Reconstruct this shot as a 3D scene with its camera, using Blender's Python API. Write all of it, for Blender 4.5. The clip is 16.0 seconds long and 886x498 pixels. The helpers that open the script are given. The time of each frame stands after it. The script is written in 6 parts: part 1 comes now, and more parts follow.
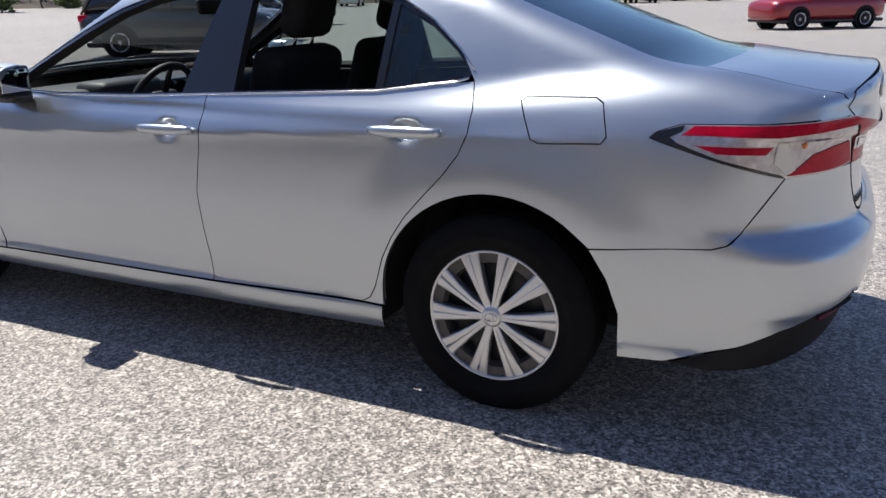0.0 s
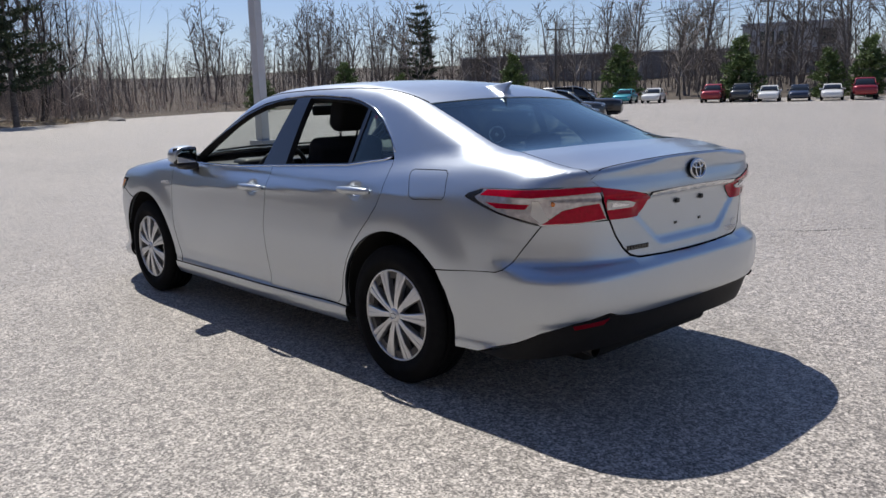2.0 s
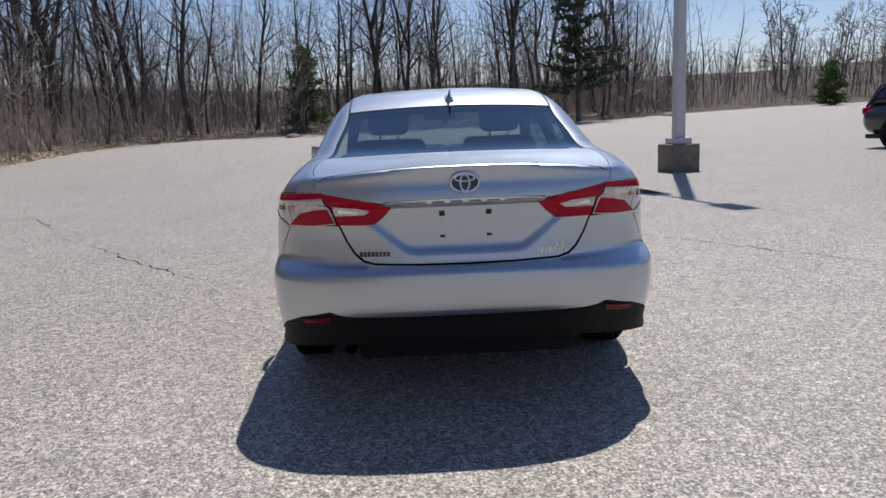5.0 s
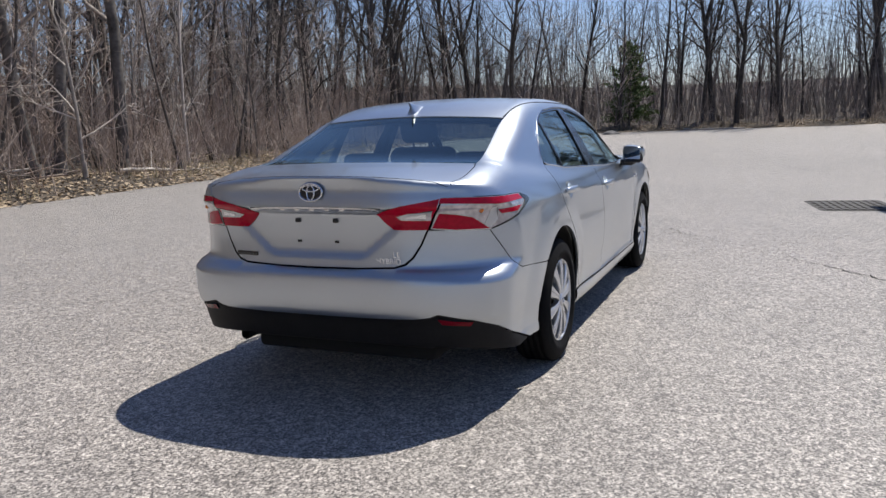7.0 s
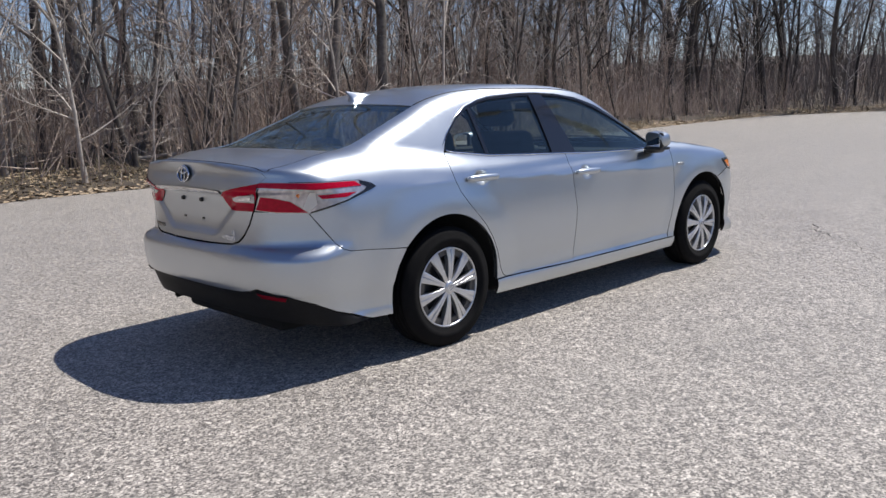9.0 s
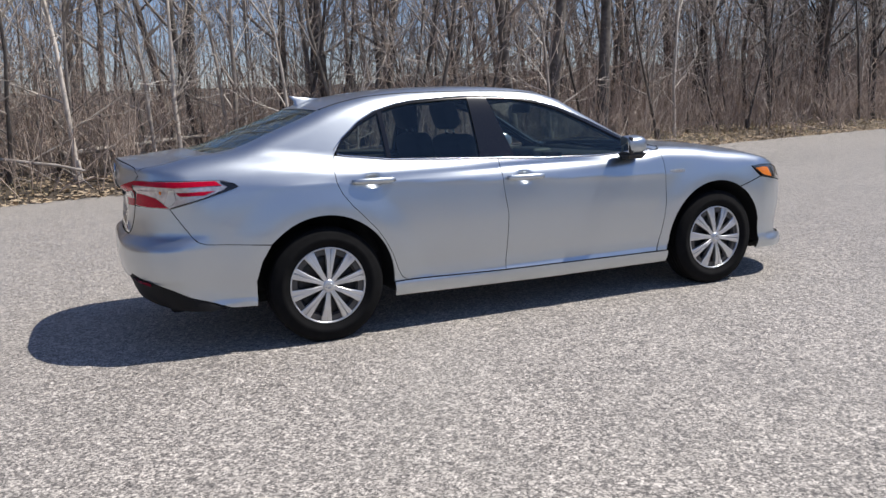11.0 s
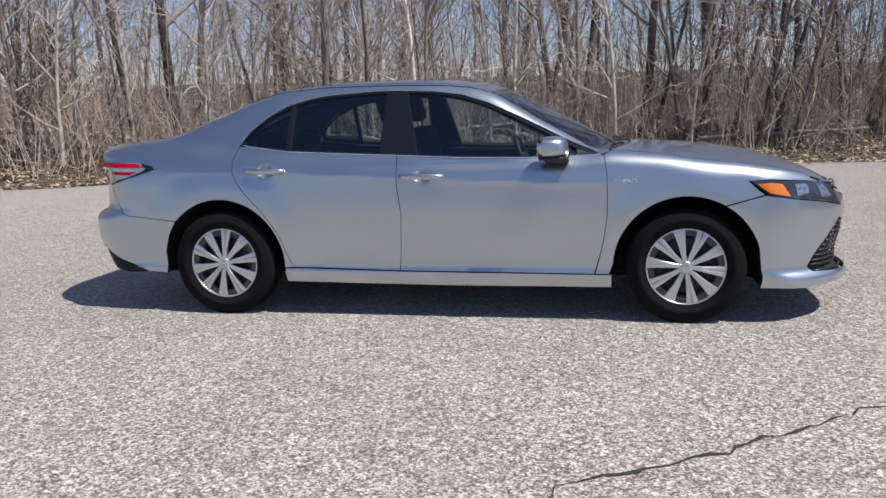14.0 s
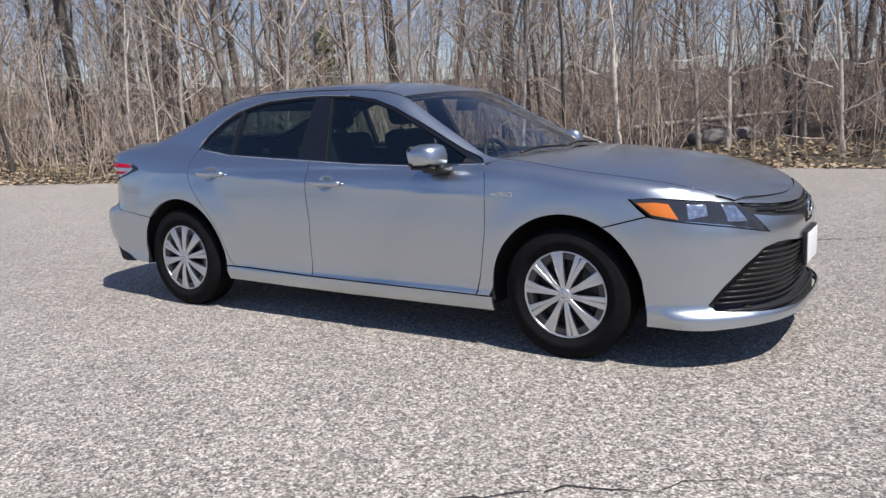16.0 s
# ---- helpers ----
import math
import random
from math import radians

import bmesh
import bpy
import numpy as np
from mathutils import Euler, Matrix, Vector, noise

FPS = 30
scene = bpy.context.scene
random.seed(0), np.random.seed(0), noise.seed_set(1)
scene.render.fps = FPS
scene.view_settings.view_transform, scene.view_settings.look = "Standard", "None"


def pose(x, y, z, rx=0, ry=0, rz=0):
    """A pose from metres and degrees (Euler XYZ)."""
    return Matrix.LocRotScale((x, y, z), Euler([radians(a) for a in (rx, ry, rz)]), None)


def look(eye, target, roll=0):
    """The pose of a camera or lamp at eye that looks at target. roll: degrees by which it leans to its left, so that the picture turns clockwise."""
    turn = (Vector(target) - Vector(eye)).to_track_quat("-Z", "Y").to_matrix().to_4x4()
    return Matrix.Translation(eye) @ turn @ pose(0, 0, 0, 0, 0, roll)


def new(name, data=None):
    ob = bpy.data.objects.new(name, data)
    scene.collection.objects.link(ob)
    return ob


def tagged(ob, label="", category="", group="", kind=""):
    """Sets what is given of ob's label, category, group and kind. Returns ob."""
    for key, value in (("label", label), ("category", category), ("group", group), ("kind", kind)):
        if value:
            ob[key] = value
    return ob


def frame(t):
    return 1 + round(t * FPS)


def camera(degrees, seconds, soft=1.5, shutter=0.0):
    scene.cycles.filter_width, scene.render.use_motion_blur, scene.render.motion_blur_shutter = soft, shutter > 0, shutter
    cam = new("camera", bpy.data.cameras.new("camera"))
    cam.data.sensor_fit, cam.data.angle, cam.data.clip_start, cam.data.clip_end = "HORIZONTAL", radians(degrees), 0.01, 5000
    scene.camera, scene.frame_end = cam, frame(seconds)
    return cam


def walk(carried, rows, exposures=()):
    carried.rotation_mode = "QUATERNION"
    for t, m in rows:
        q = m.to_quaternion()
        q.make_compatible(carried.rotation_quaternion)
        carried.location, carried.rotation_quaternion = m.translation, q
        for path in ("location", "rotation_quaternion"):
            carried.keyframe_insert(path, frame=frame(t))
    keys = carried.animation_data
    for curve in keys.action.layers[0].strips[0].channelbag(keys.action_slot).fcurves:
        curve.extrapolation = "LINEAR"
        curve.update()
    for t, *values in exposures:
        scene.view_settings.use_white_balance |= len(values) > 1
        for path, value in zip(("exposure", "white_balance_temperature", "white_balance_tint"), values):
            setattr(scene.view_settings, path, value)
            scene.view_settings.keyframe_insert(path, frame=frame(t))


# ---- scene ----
cam = camera(58.3, 16.0)
PATH = [
    (0, (-2.298, 3.089, 1.312), (-1.473, 1.371, 0.707), -0.9),
    (0.5, (-2.719, 3.406, 1.377), (-1.719, 1.752, 0.863), -1.4),
    (1, (-3.231, 3.559, 1.411), (-2.068, 1.995, 0.963), -1.7),
    (1.5, (-3.727, 3.421, 1.367), (-2.415, 1.964, 0.971), -1.6),
    (2, (-4.277, 3.187, 1.332), (-2.826, 1.861, 0.964), -1.4),
    (2.5, (-4.674, 2.828, 1.292), (-3.094, 1.654, 0.938), -1.2),
    (3, (-5.035, 2.369, 1.31), (-3.335, 1.376, 0.956), -1.3),
    (5.5, (-5.815, -0.346, 1.3), (-3.85, -0.179, 0.967), -2.2),
    (6, (-5.788, -0.878, 1.306), (-3.852, -0.504, 0.977), -2.0),
    (6.5, (-5.688, -1.399, 1.309), (-3.798, -0.828, 0.99), -1.8),
    (7, (-5.558, -1.952, 1.312), (-3.739, -1.184, 0.994), -1.9),
    (7.5, (-5.268, -2.443, 1.311), (-3.543, -1.488, 0.978), -1.7),
    (8, (-5.034, -2.982, 1.31), (-3.416, -1.856, 0.973), -2.0),
    (8.5, (-4.735, -3.458, 1.293), (-3.236, -2.18, 0.947), -2.1),
    (9, (-4.399, -3.933, 1.305), (-3.029, -2.519, 0.954), -2.1),
    (11.5, (-1.996, -5.46, 1.282), (-1.407, -3.579, 0.943), -2.3),
    (12, (-1.416, -5.606, 1.256), (-1.031, -3.673, 0.917), -2.3),
    (12.5, (-0.821, -5.616, 1.279), (-0.639, -3.656, 0.927), -2.2),
    (13, (-0.238, -5.64, 1.296), (-0.248, -3.672, 0.938), -2.0),
    (13.5, (0.339, -5.545, 1.274), (0.139, -3.587, 0.918), -1.8),
    (14, (0.926, -5.492, 1.257), (0.541, -3.56, 0.909), -1.7),
    (14.5, (1.456, -5.297, 1.238), (0.897, -3.407, 0.894), -1.8),
    (15, (1.992, -5.077, 1.245), (1.265, -3.246, 0.899), -1.8),
    (15.5, (2.516, -4.818, 1.259), (1.623, -3.063, 0.912), -2.0),
    (16, (3.006, -4.44, 1.26), (1.935, -2.787, 0.915), -2.3),
]
walk(cam, [(t, look(eye, target, roll)) for t, eye, target, roll in PATH],
     exposures=[(0, 0.54), (0.5, 0.40), (1.5, 0.22), (3.0, 0.04), (5.5, 0.12), (9.0, 0.2), (12.5, 0.26), (14.5, 0.3), (16.0, 0.3)])

# ---- light ----
SUN = Vector((0.56, -0.17, 1.0)).normalized()
world = bpy.data.worlds.new("world")
scene.world = world
world.use_nodes = True
wn, wl = world.node_tree.nodes, world.node_tree.links
sky = wn.new("ShaderNodeTexSky")
sky.sky_type = "NISHITA"
sky.sun_disc = False
sky.sun_elevation = math.asin(SUN.z)
sky.sun_rotation = math.atan2(SUN.x, SUN.y)
sky.air_density, sky.dust_density, sky.ozone_density = 1.0, 0.05, 2.0
tint = wn.new("ShaderNodeVectorMath")
tint.operation = "MULTIPLY"
tint.inputs[1].default_value = (0.97, 0.95, 1.12)
wl.new(sky.outputs[0], tint.inputs[0])
wl.new(tint.outputs[0], wn["Background"].inputs[0])
wn["Background"].inputs[1].default_value = 0.078
sun_data = bpy.data.lights.new("sun", "SUN")
sun_data.energy, sun_data.angle, sun_data.color = 4.9, radians(0.55), (1.0, 0.955, 0.89)
sun = new("sun", sun_data)
sun.matrix_world = look(SUN * 60, (0, 0, 0))


# ---- materials ----
def mat(name, color, rough=0.6, metal=0.0, coat=0.0, scale=0.0, vary=0.0, bump=0.0, spec=0.5, second=None):
    """A surface with two scales of variation in tone and a fine relief."""
    m = bpy.data.materials.new(name)
    m.use_nodes = True
    n, l = m.node_tree.nodes, m.node_tree.links
    b = n["Principled BSDF"]
    b.inputs["Base Color"].default_value = (*color, 1)
    b.inputs["Roughness"].default_value = rough
    b.inputs["Metallic"].default_value = metal
    b.inputs["Coat Weight"].default_value = coat
    b.inputs["Coat Roughness"].default_value = 0.06
    b.inputs["Specular IOR Level"].default_value = spec
    if scale:
        co = n.new("ShaderNodeTexCoord")
        big, fine = n.new("ShaderNodeTexNoise"), n.new("ShaderNodeTexNoise")
        big.inputs["Scale"].default_value, fine.inputs["Scale"].default_value = scale * 0.15, scale
        big.inputs["Detail"].default_value = fine.inputs["Detail"].default_value = 4
        for t in (big, fine):
            l.new(co.outputs["Object"], t.inputs["Vector"])
        add = n.new("ShaderNodeMath")
        add.operation = "ADD"
        l.new(big.outputs[0], add.inputs[0])
        l.new(fine.outputs[0], add.inputs[1])
        ramp = n.new("ShaderNodeMapRange")
        ramp.inputs[1].default_value, ramp.inputs[2].default_value = 0.6, 1.4
        l.new(add.outputs[0], ramp.inputs[0])
        mix = n.new("ShaderNodeMix")
        mix.data_type = "RGBA"
        other = second or tuple(min(1, c * (1 + vary)) for c in color)
        mix.inputs[6].default_value = (*(tuple(c * (1 - vary) for c in color)), 1)
        mix.inputs[7].default_value = (*other, 1)
        l.new(ramp.outputs[0], mix.inputs[0])
        l.new(mix.outputs[2], b.inputs["Base Color"])
        if bump:
            bp = n.new("ShaderNodeBump")
            bp.inputs["Strength"].default_value, bp.inputs["Distance"].default_value = 1.0, bump
            l.new(fine.outputs[0], bp.inputs["Height"])
            l.new(bp.outputs[0], b.inputs["Normal"])
    return m


def glass_mat(name, tint, base=0.05, gloss=(1, 1, 1)):
    m = bpy.data.materials.new(name)
    m.use_nodes = True
    n, l = m.node_tree.nodes, m.node_tree.links
    n.remove(n["Principled BSDF"])
    tr, gl, lw, mx = (n.new("ShaderNode" + k) for k in ("BsdfTransparent", "BsdfGlossy", "LayerWeight", "MixShader"))
    pw, fr = n.new("ShaderNodeMath"), n.new("ShaderNodeMapRange")
    pw.operation = "POWER"
    pw.inputs[1].default_value = 4.0
    lw.inputs[0].default_value = 0.5
    l.new(lw.outputs["Facing"], pw.inputs[0])
    l.new(pw.outputs[0], fr.inputs[0])
    fr.inputs[3].default_value, fr.inputs[4].default_value = base, 1.0
    tr.inputs[0].default_value = (*tint, 1)
    gl.inputs[0].default_value = (*gloss, 1)
    gl.inputs["Roughness"].default_value = 0.02
    l.new(fr.outputs[0], mx.inputs[0])
    l.new(tr.outputs[0], mx.inputs[1])
    l.new(gl.outputs[0], mx.inputs[2])
    l.new(mx.outputs[0], n["Material Output"].inputs[0])
    return m


def paint_mat(name, color, metal=0.85, rough=0.34, coat=0.7, dust=0.04):
    """Metallic car paint: flakes under a clear coat, with a thin film of dust."""
    m = mat(name, color, rough, metal, coat)
    n, l = m.node_tree.nodes, m.node_tree.links
    b = n["Principled BSDF"]
    co = n.new("ShaderNodeTexCoord")
    vo, no = n.new("ShaderNodeTexVoronoi"), n.new("ShaderNodeTexNoise")
    vo.inputs["Scale"].default_value = 900
    no.inputs["Scale"].default_value, no.inputs["Detail"].default_value = 3.0, 6
    l.new(co.outputs["Object"], vo.inputs["Vector"])
    l.new(co.outputs["Object"], no.inputs["Vector"])
    mix = n.new("ShaderNodeMix")
    mix.data_type = "RGBA"
    mix.inputs[6].default_value = (*(c * 0.93 for c in color), 1)
    mix.inputs[7].default_value = (*(min(1, c * 1.06) for c in color), 1)
    l.new(vo.outputs["Color"], mix.inputs[0])
    l.new(mix.outputs[2], b.inputs["Base Color"])
    rr = n.new("ShaderNodeMapRange")
    rr.inputs[3].default_value, rr.inputs[4].default_value = rough - dust, rough + dust * 1.6
    l.new(no.outputs[0], rr.inputs[0])
    l.new(rr.outputs[0], b.inputs["Roughness"])
    return m


SILVER = paint_mat("silver_paint", (0.50, 0.54, 0.585), metal=0.97, rough=0.33, coat=0.8)
BLACK = mat("black_plastic", (0.015, 0.015, 0.016), 0.45, scale=60, vary=0.3, bump=0.0006)
VALANCE = mat("matt_black_plastic", (0.010, 0.010, 0.011), 0.6, scale=60, vary=0.3, bump=0.0006, spec=0.2)
GLOSS_BLACK = mat("gloss_black", (0.008, 0.008, 0.009), 0.12, coat=0.5)
RUBBER = mat("tyre_rubber", (0.0075, 0.0075, 0.008), 0.85, scale=25, vary=0.35, bump=0.0008, spec=0.12)
# Black of glass and roof rubber; on body panel edges it paints joint shade.
SEAL_GAP_SHADE = mat("seal_gap_shade", (0.006, 0.006, 0.006), 0.8)
CHROME = mat("chrome", (0.75, 0.76, 0.78), 0.12, 1.0)
TRIM = mat("satin_trim", (0.66, 0.67, 0.69), 0.24, 1.0, scale=30, vary=0.06)
WHEEL = mat("wheel_silver", (0.62, 0.63, 0.65), 0.3, 0.85, coat=0.4, scale=9, vary=0.05)
CLOTH = mat("dark_cloth", (0.012, 0.012, 0.014), 0.9, scale=200, vary=0.4, bump=0.0008)
DASH = mat("dash_plastic", (0.02, 0.021, 0.022), 0.55, scale=150, vary=0.25, bump=0.0004)
LINING = mat("grey_headliner", (0.30, 0.30, 0.29), 0.9, scale=120, vary=0.08)
WELL = mat("wheel_well", (0.006, 0.006, 0.006), 0.9, scale=8, vary=0.4)
GLASS = glass_mat("tinted_glass", (0.46, 0.55, 0.52), 0.075, gloss=(0.88, 1.0, 0.97))
WINDSHIELD = glass_mat("windshield_glass", (0.70, 0.76, 0.74), 0.06)
REAR_GLASS = glass_mat("rear_glass", (0.40, 0.49, 0.49), 0.12, gloss=(0.82, 0.96, 0.95))
RED_LENS = mat("red_lens", (0.42, 0.002, 0.022), 0.12, coat=0.0, spec=0.22, scale=70, vary=0.3)
DARK_RED = mat("dark_red_lens", (0.16, 0.004, 0.012), 0.2, spec=0.2)
CLEAR_LENS = mat("clear_lens", (0.52, 0.49, 0.50), 0.2, 0.6, coat=0.7, scale=45, vary=0.45, bump=0.002)
AMBER = mat("amber_lens", (0.75, 0.20, 0.02), 0.18, coat=0.8)
WHITE = mat("white_plate", (0.8, 0.8, 0.8), 0.4, scale=20, vary=0.03)


# ---- mesh helpers ----
def part(name, data, material, parent=None, label="", smooth=True):
    """Links a bmesh or a mesh as ONE object, under a thing where parent is given."""
    if isinstance(data, bmesh.types.BMesh):
        me = bpy.data.meshes.new(name)
        data.to_mesh(me)
        data.free()
        if smooth:
            me.polygons.foreach_set("use_smooth", [True] * len(me.polygons))
    else:
        me = data
    if material and not me.materials:
        me.materials.append(material)
    ob = new(name, me)
    if parent:
        ob.parent = parent
    return tagged(ob, label)


def thing(name, label, category, at=None, group="", kind=""):
    """The Empty at the base of a thing."""
    ob = new(name)
    ob.empty_display_size = 0.1
    if at is not None:
        ob.matrix_basis = at
    return tagged(ob, label, category, group, kind)


def box(bm, x0, x1, y0, y1, z0, z1, bevel=0.0, m=None):
    r = bmesh.ops.create_cube(bm, size=1.0)
    vs = r["verts"]
    for v in vs:
        v.co = Vector((x0 + (v.co.x + 0.5) * (x1 - x0), y0 + (v.co.y + 0.5) * (y1 - y0), z0 + (v.co.z + 0.5) * (z1 - z0)))
    if bevel:
        es = list({e for v in vs for e in v.link_edges})
        out = bmesh.ops.bevel(bm, geom=es, offset=bevel, segments=3, profile=0.5, affect="EDGES")
        vs = list({v for f in out["faces"] for v in f.verts} | {v for v in vs if v.is_valid})
    if m:
        for v in vs:
            v.co = m @ v.co
    return vs


def boxed(*a, **k):
    bm = bmesh.new()
    box(bm, *a, **k)
    return bm


def tube(bm, points, radii, sides=8, cap=True):
    """A tube of varying radius along points."""
    pts = [Vector(p) for p in points]
    rings = []
    for i, p in enumerate(pts):
        d = (pts[min(i + 1, len(pts) - 1)] - pts[max(i - 1, 0)]).normalized()
        a = d.cross(Vector((0, 0, 1)) if abs(d.z) < 0.9 else Vector((1, 0, 0))).normalized()
        b = d.cross(a)
        r = radii[i] if isinstance(radii, (list, tuple)) else radii
        rings.append([bm.verts.new(p + (a * math.cos(t) + b * math.sin(t)) * r) for t in (math.tau * k / sides for k in range(sides))])
    for q, s in zip(rings, rings[1:]):
        for k in range(sides):
            bm.faces.new((q[k], q[(k + 1) % sides], s[(k + 1) % sides], s[k]))
    if cap:
        bm.faces.new(rings[0][::-1])
        bm.faces.new(rings[-1])
    bmesh.ops.recalc_face_normals(bm, faces=bm.faces)


def revolve(bm, profile, sides=48):
    """Turns (radius, y) pairs round the y axis."""
    rings = [[bm.verts.new((r * math.cos(t), y, r * math.sin(t))) for t in (math.tau * k / sides for k in range(sides))] for r, y in profile]
    for q, s in zip(rings, rings[1:]):
        for k in range(sides):
            bm.faces.new((q[k], q[(k + 1) % sides], s[(k + 1) % sides], s[k]))
    bmesh.ops.recalc_face_normals(bm, faces=bm.faces)


def curve(*pts):
    """A smooth line through (x, y) pairs with no overshoot."""
    xs, ys = np.array([p[0] for p in pts], float), np.array([p[1] for p in pts], float)
    h, d = np.diff(xs), np.diff(ys) / np.diff(xs)
    g = np.zeros(len(xs))
    g[0], g[-1] = d[0], d[-1]
    for i in range(1, len(xs) - 1):
        if d[i - 1] * d[i] > 0:
            w1, w2 = 2 * h[i] + h[i - 1], h[i] + 2 * h[i - 1]
            g[i] = (w1 + w2) / (w1 / d[i - 1] + w2 / d[i])

    def at(x):
        x = np.asarray(x, float)
        i = np.clip(np.searchsorted(xs, x) - 1, 0, len(h) - 1)
        t = (np.clip(x, xs[0], xs[-1]) - xs[i]) / h[i]
        return ((1 + 2 * t) * (1 - t) ** 2 * ys[i] + t * (1 - t) ** 2 * h[i] * g[i] + t * t * (3 - 2 * t) * ys[i + 1] + t * t * (t - 1) * h[i] * g[i + 1])
    return at


def smax(a, b, k):
    h = np.maximum(k - np.abs(a - b), 0) / k
    return np.maximum(a, b) + h * h * k / 4


def smin(a, b, k):
    return -smax(-a, -b, k)


# ---- the sedan's body as one smooth field ----
AXLE, WHEEL_R, HUB_Z = 1.4125, 0.334, 0.33
WIDTH = curve((-2.55, 0.812), (-2.3, 0.852), (-2.1, 0.870), (-1.8, 0.888), (-1.4, 0.897), (-1.0, 0.893), (-0.3, 0.898), (0.6, 0.898), (1.1, 0.898), (1.45, 0.902), (1.75, 0.893), (2.0, 0.872), (2.4, 0.82))
FLANK = curve((0.15, -0.05), (0.21, -0.028), (0.262, -0.012), (0.285, -0.012), (0.31, -0.022), (0.36, -0.023), (0.45, -0.013), (0.55, -0.004), (0.64, -0.001), (0.72, -0.004), (0.80, -0.010), (0.86, -0.018), (0.92, -0.031), (0.97, -0.051), (1.03, -0.088), (1.08, -0.13), (1.16, -0.23))
CREASE = curve((-2.0, 0.922), (-1.1, 0.897), (-0.1, 0.853), (1.0, 0.808), (1.4, 0.80))
DECK = curve((-2.5, 1.082), (-2.42, 1.085), (-2.3, 1.094), (-2.1, 1.112), (-1.95, 1.118), (-1.6, 1.09), (-1.3, 1.045), (-0.9, 1.0), (0.0, 0.97), (0.8, 0.985), (1.0, 1.012), (1.25, 1.010), (1.5, 0.993), (1.78, 0.958), (2.0, 0.905), (2.15, 0.85), (2.28, 0.78), (2.4, 0.70))
TAIL = curve((0.2, -2.36), (0.33, -2.425), (0.43, -2.464), (0.448, -2.480), (0.55, -2.495), (0.62, -2.492), (0.648, -2.478), (0.662, -2.445), (0.69, -2.440), (0.80, -2.432), (0.915, -2.437), (0.94, -2.462), (0.97, -2.458), (1.02, -2.448), (1.055, -2.450), (1.085, -2.468))
NOSE = curve((0.15, 2.36), (0.20, 2.418), (0.245, 2.42), (0.275, 2.396), (0.31, 2.358), (0.36, 2.358), (0.5, 2.385), (0.62, 2.39), (0.70, 2.375), (0.78, 2.34), (0.85, 2.29))
CABIN = curve((0.90, 0.862), (1.0, 0.815), (1.1, 0.765), (1.2, 0.712), (1.3, 0.655), (1.4, 0.59), (1.5, 0.52))
ROOF = curve((-3.6, -0.4), (-2.6, 0.75), (-2.2, 1.035), (-2.0, 1.112), (-1.75, 1.208), (-1.5, 1.298), (-1.35, 1.355), (-1.2, 1.396), (-1.0, 1.430), (-0.7, 1.452), (-0.4, 1.456), (-0.1, 1.447), (0.15, 1.421), (0.32, 1.377), (0.5, 1.293), (0.75, 1.165), (1.0, 1.032), (1.15, 0.95), (1.4, 0.80), (1.9, 0.40), (3.4, -0.6))


def ease(v, a, b):
    t = np.clip((v - a) / (b - a), 0, 1)
    return t * t * (3 - 2 * t)


def field(x, y, z):
    """Below zero inside the body shell."""
    a = np.abs(y)
    rr, rf = np.hypot(x + AXLE, z - HUB_Z), np.hypot(x - AXLE, z - HUB_Z)
    flare = 0.015 * (1 - ease(rr, 0.44, 0.63)) + 0.012 * (1 - ease(rf, 0.43, 0.59))
    flare = flare * ease(z, 0.2, 0.4)
    dent = 0.022 * np.exp(-(((x + 1.105) / 0.05) ** 2 + ((z - 0.906) / 0.032) ** 2) ** 2) + 0.022 * np.exp(-(((x + 0.112) / 0.05) ** 2 + ((z - 0.862) / 0.032) ** 2) ** 2)
    ridge = 0.0065 * np.exp(-np.sqrt((z - CREASE(x)) ** 2 + 0.003 ** 2) / 0.026) * ease(x, -1.95, -1.55) * ease(x, 1.2, 0.9)
    ledge = 0.011 * ease(z, 0.675, 0.60) * ease(x, -1.88, -2.18) + 0.016 * ease(z, 0.305, 0.262) * ease(x, 1.86, 2.05)
    side = a - (WIDTH(x) + FLANK(z) + flare - dent + ridge + ledge)
    top = z - (DECK(x) - 0.05 * (a / 0.66) ** 2.4 * (1 - 0.75 * ease(x, -2.4, -1.95) + 0.5 * ease(x, 0.9, 1.6)))
    half = 0.225 + 1.25 * np.clip(z - 0.715, 0, 0.14)
    recess = 0.014 * ease(a, half + 0.05, half - 0.02) * ease(z, 0.700, 0.740) * ease(z, 0.918, 0.905)
    tail = TAIL(z) + recess + (0.235 - 0.075 * ease(z, 0.69, 0.60)) * (a / 0.8) ** 4.2 - x
    nose = x - (NOSE(z) - 0.40 * (a / 0.85) ** 3.6)
    low = smax(smax(smax(top, tail, 0.03), side, 0.085), smax(nose, -(z - 0.17), 0.05), 0.06)
    bend = np.where(x > -0.4, 0.20, -0.16) * ease(np.abs(x + 0.4), 0.2, 1.0) * a * a
    roof = z - (ROOF(x + bend) - 0.026 * (a / 0.55) ** 2)
    taper = 0.05 * ease(x, -1.0, -1.9) + 0.035 * ease(x, 0.2, 1.0)
    cab = smax(a - (CABIN(z) - taper), roof, 0.07)
    cab = smax(cab, 0.958 - z, 0.02)
    return smin(low, cab, 0.05)


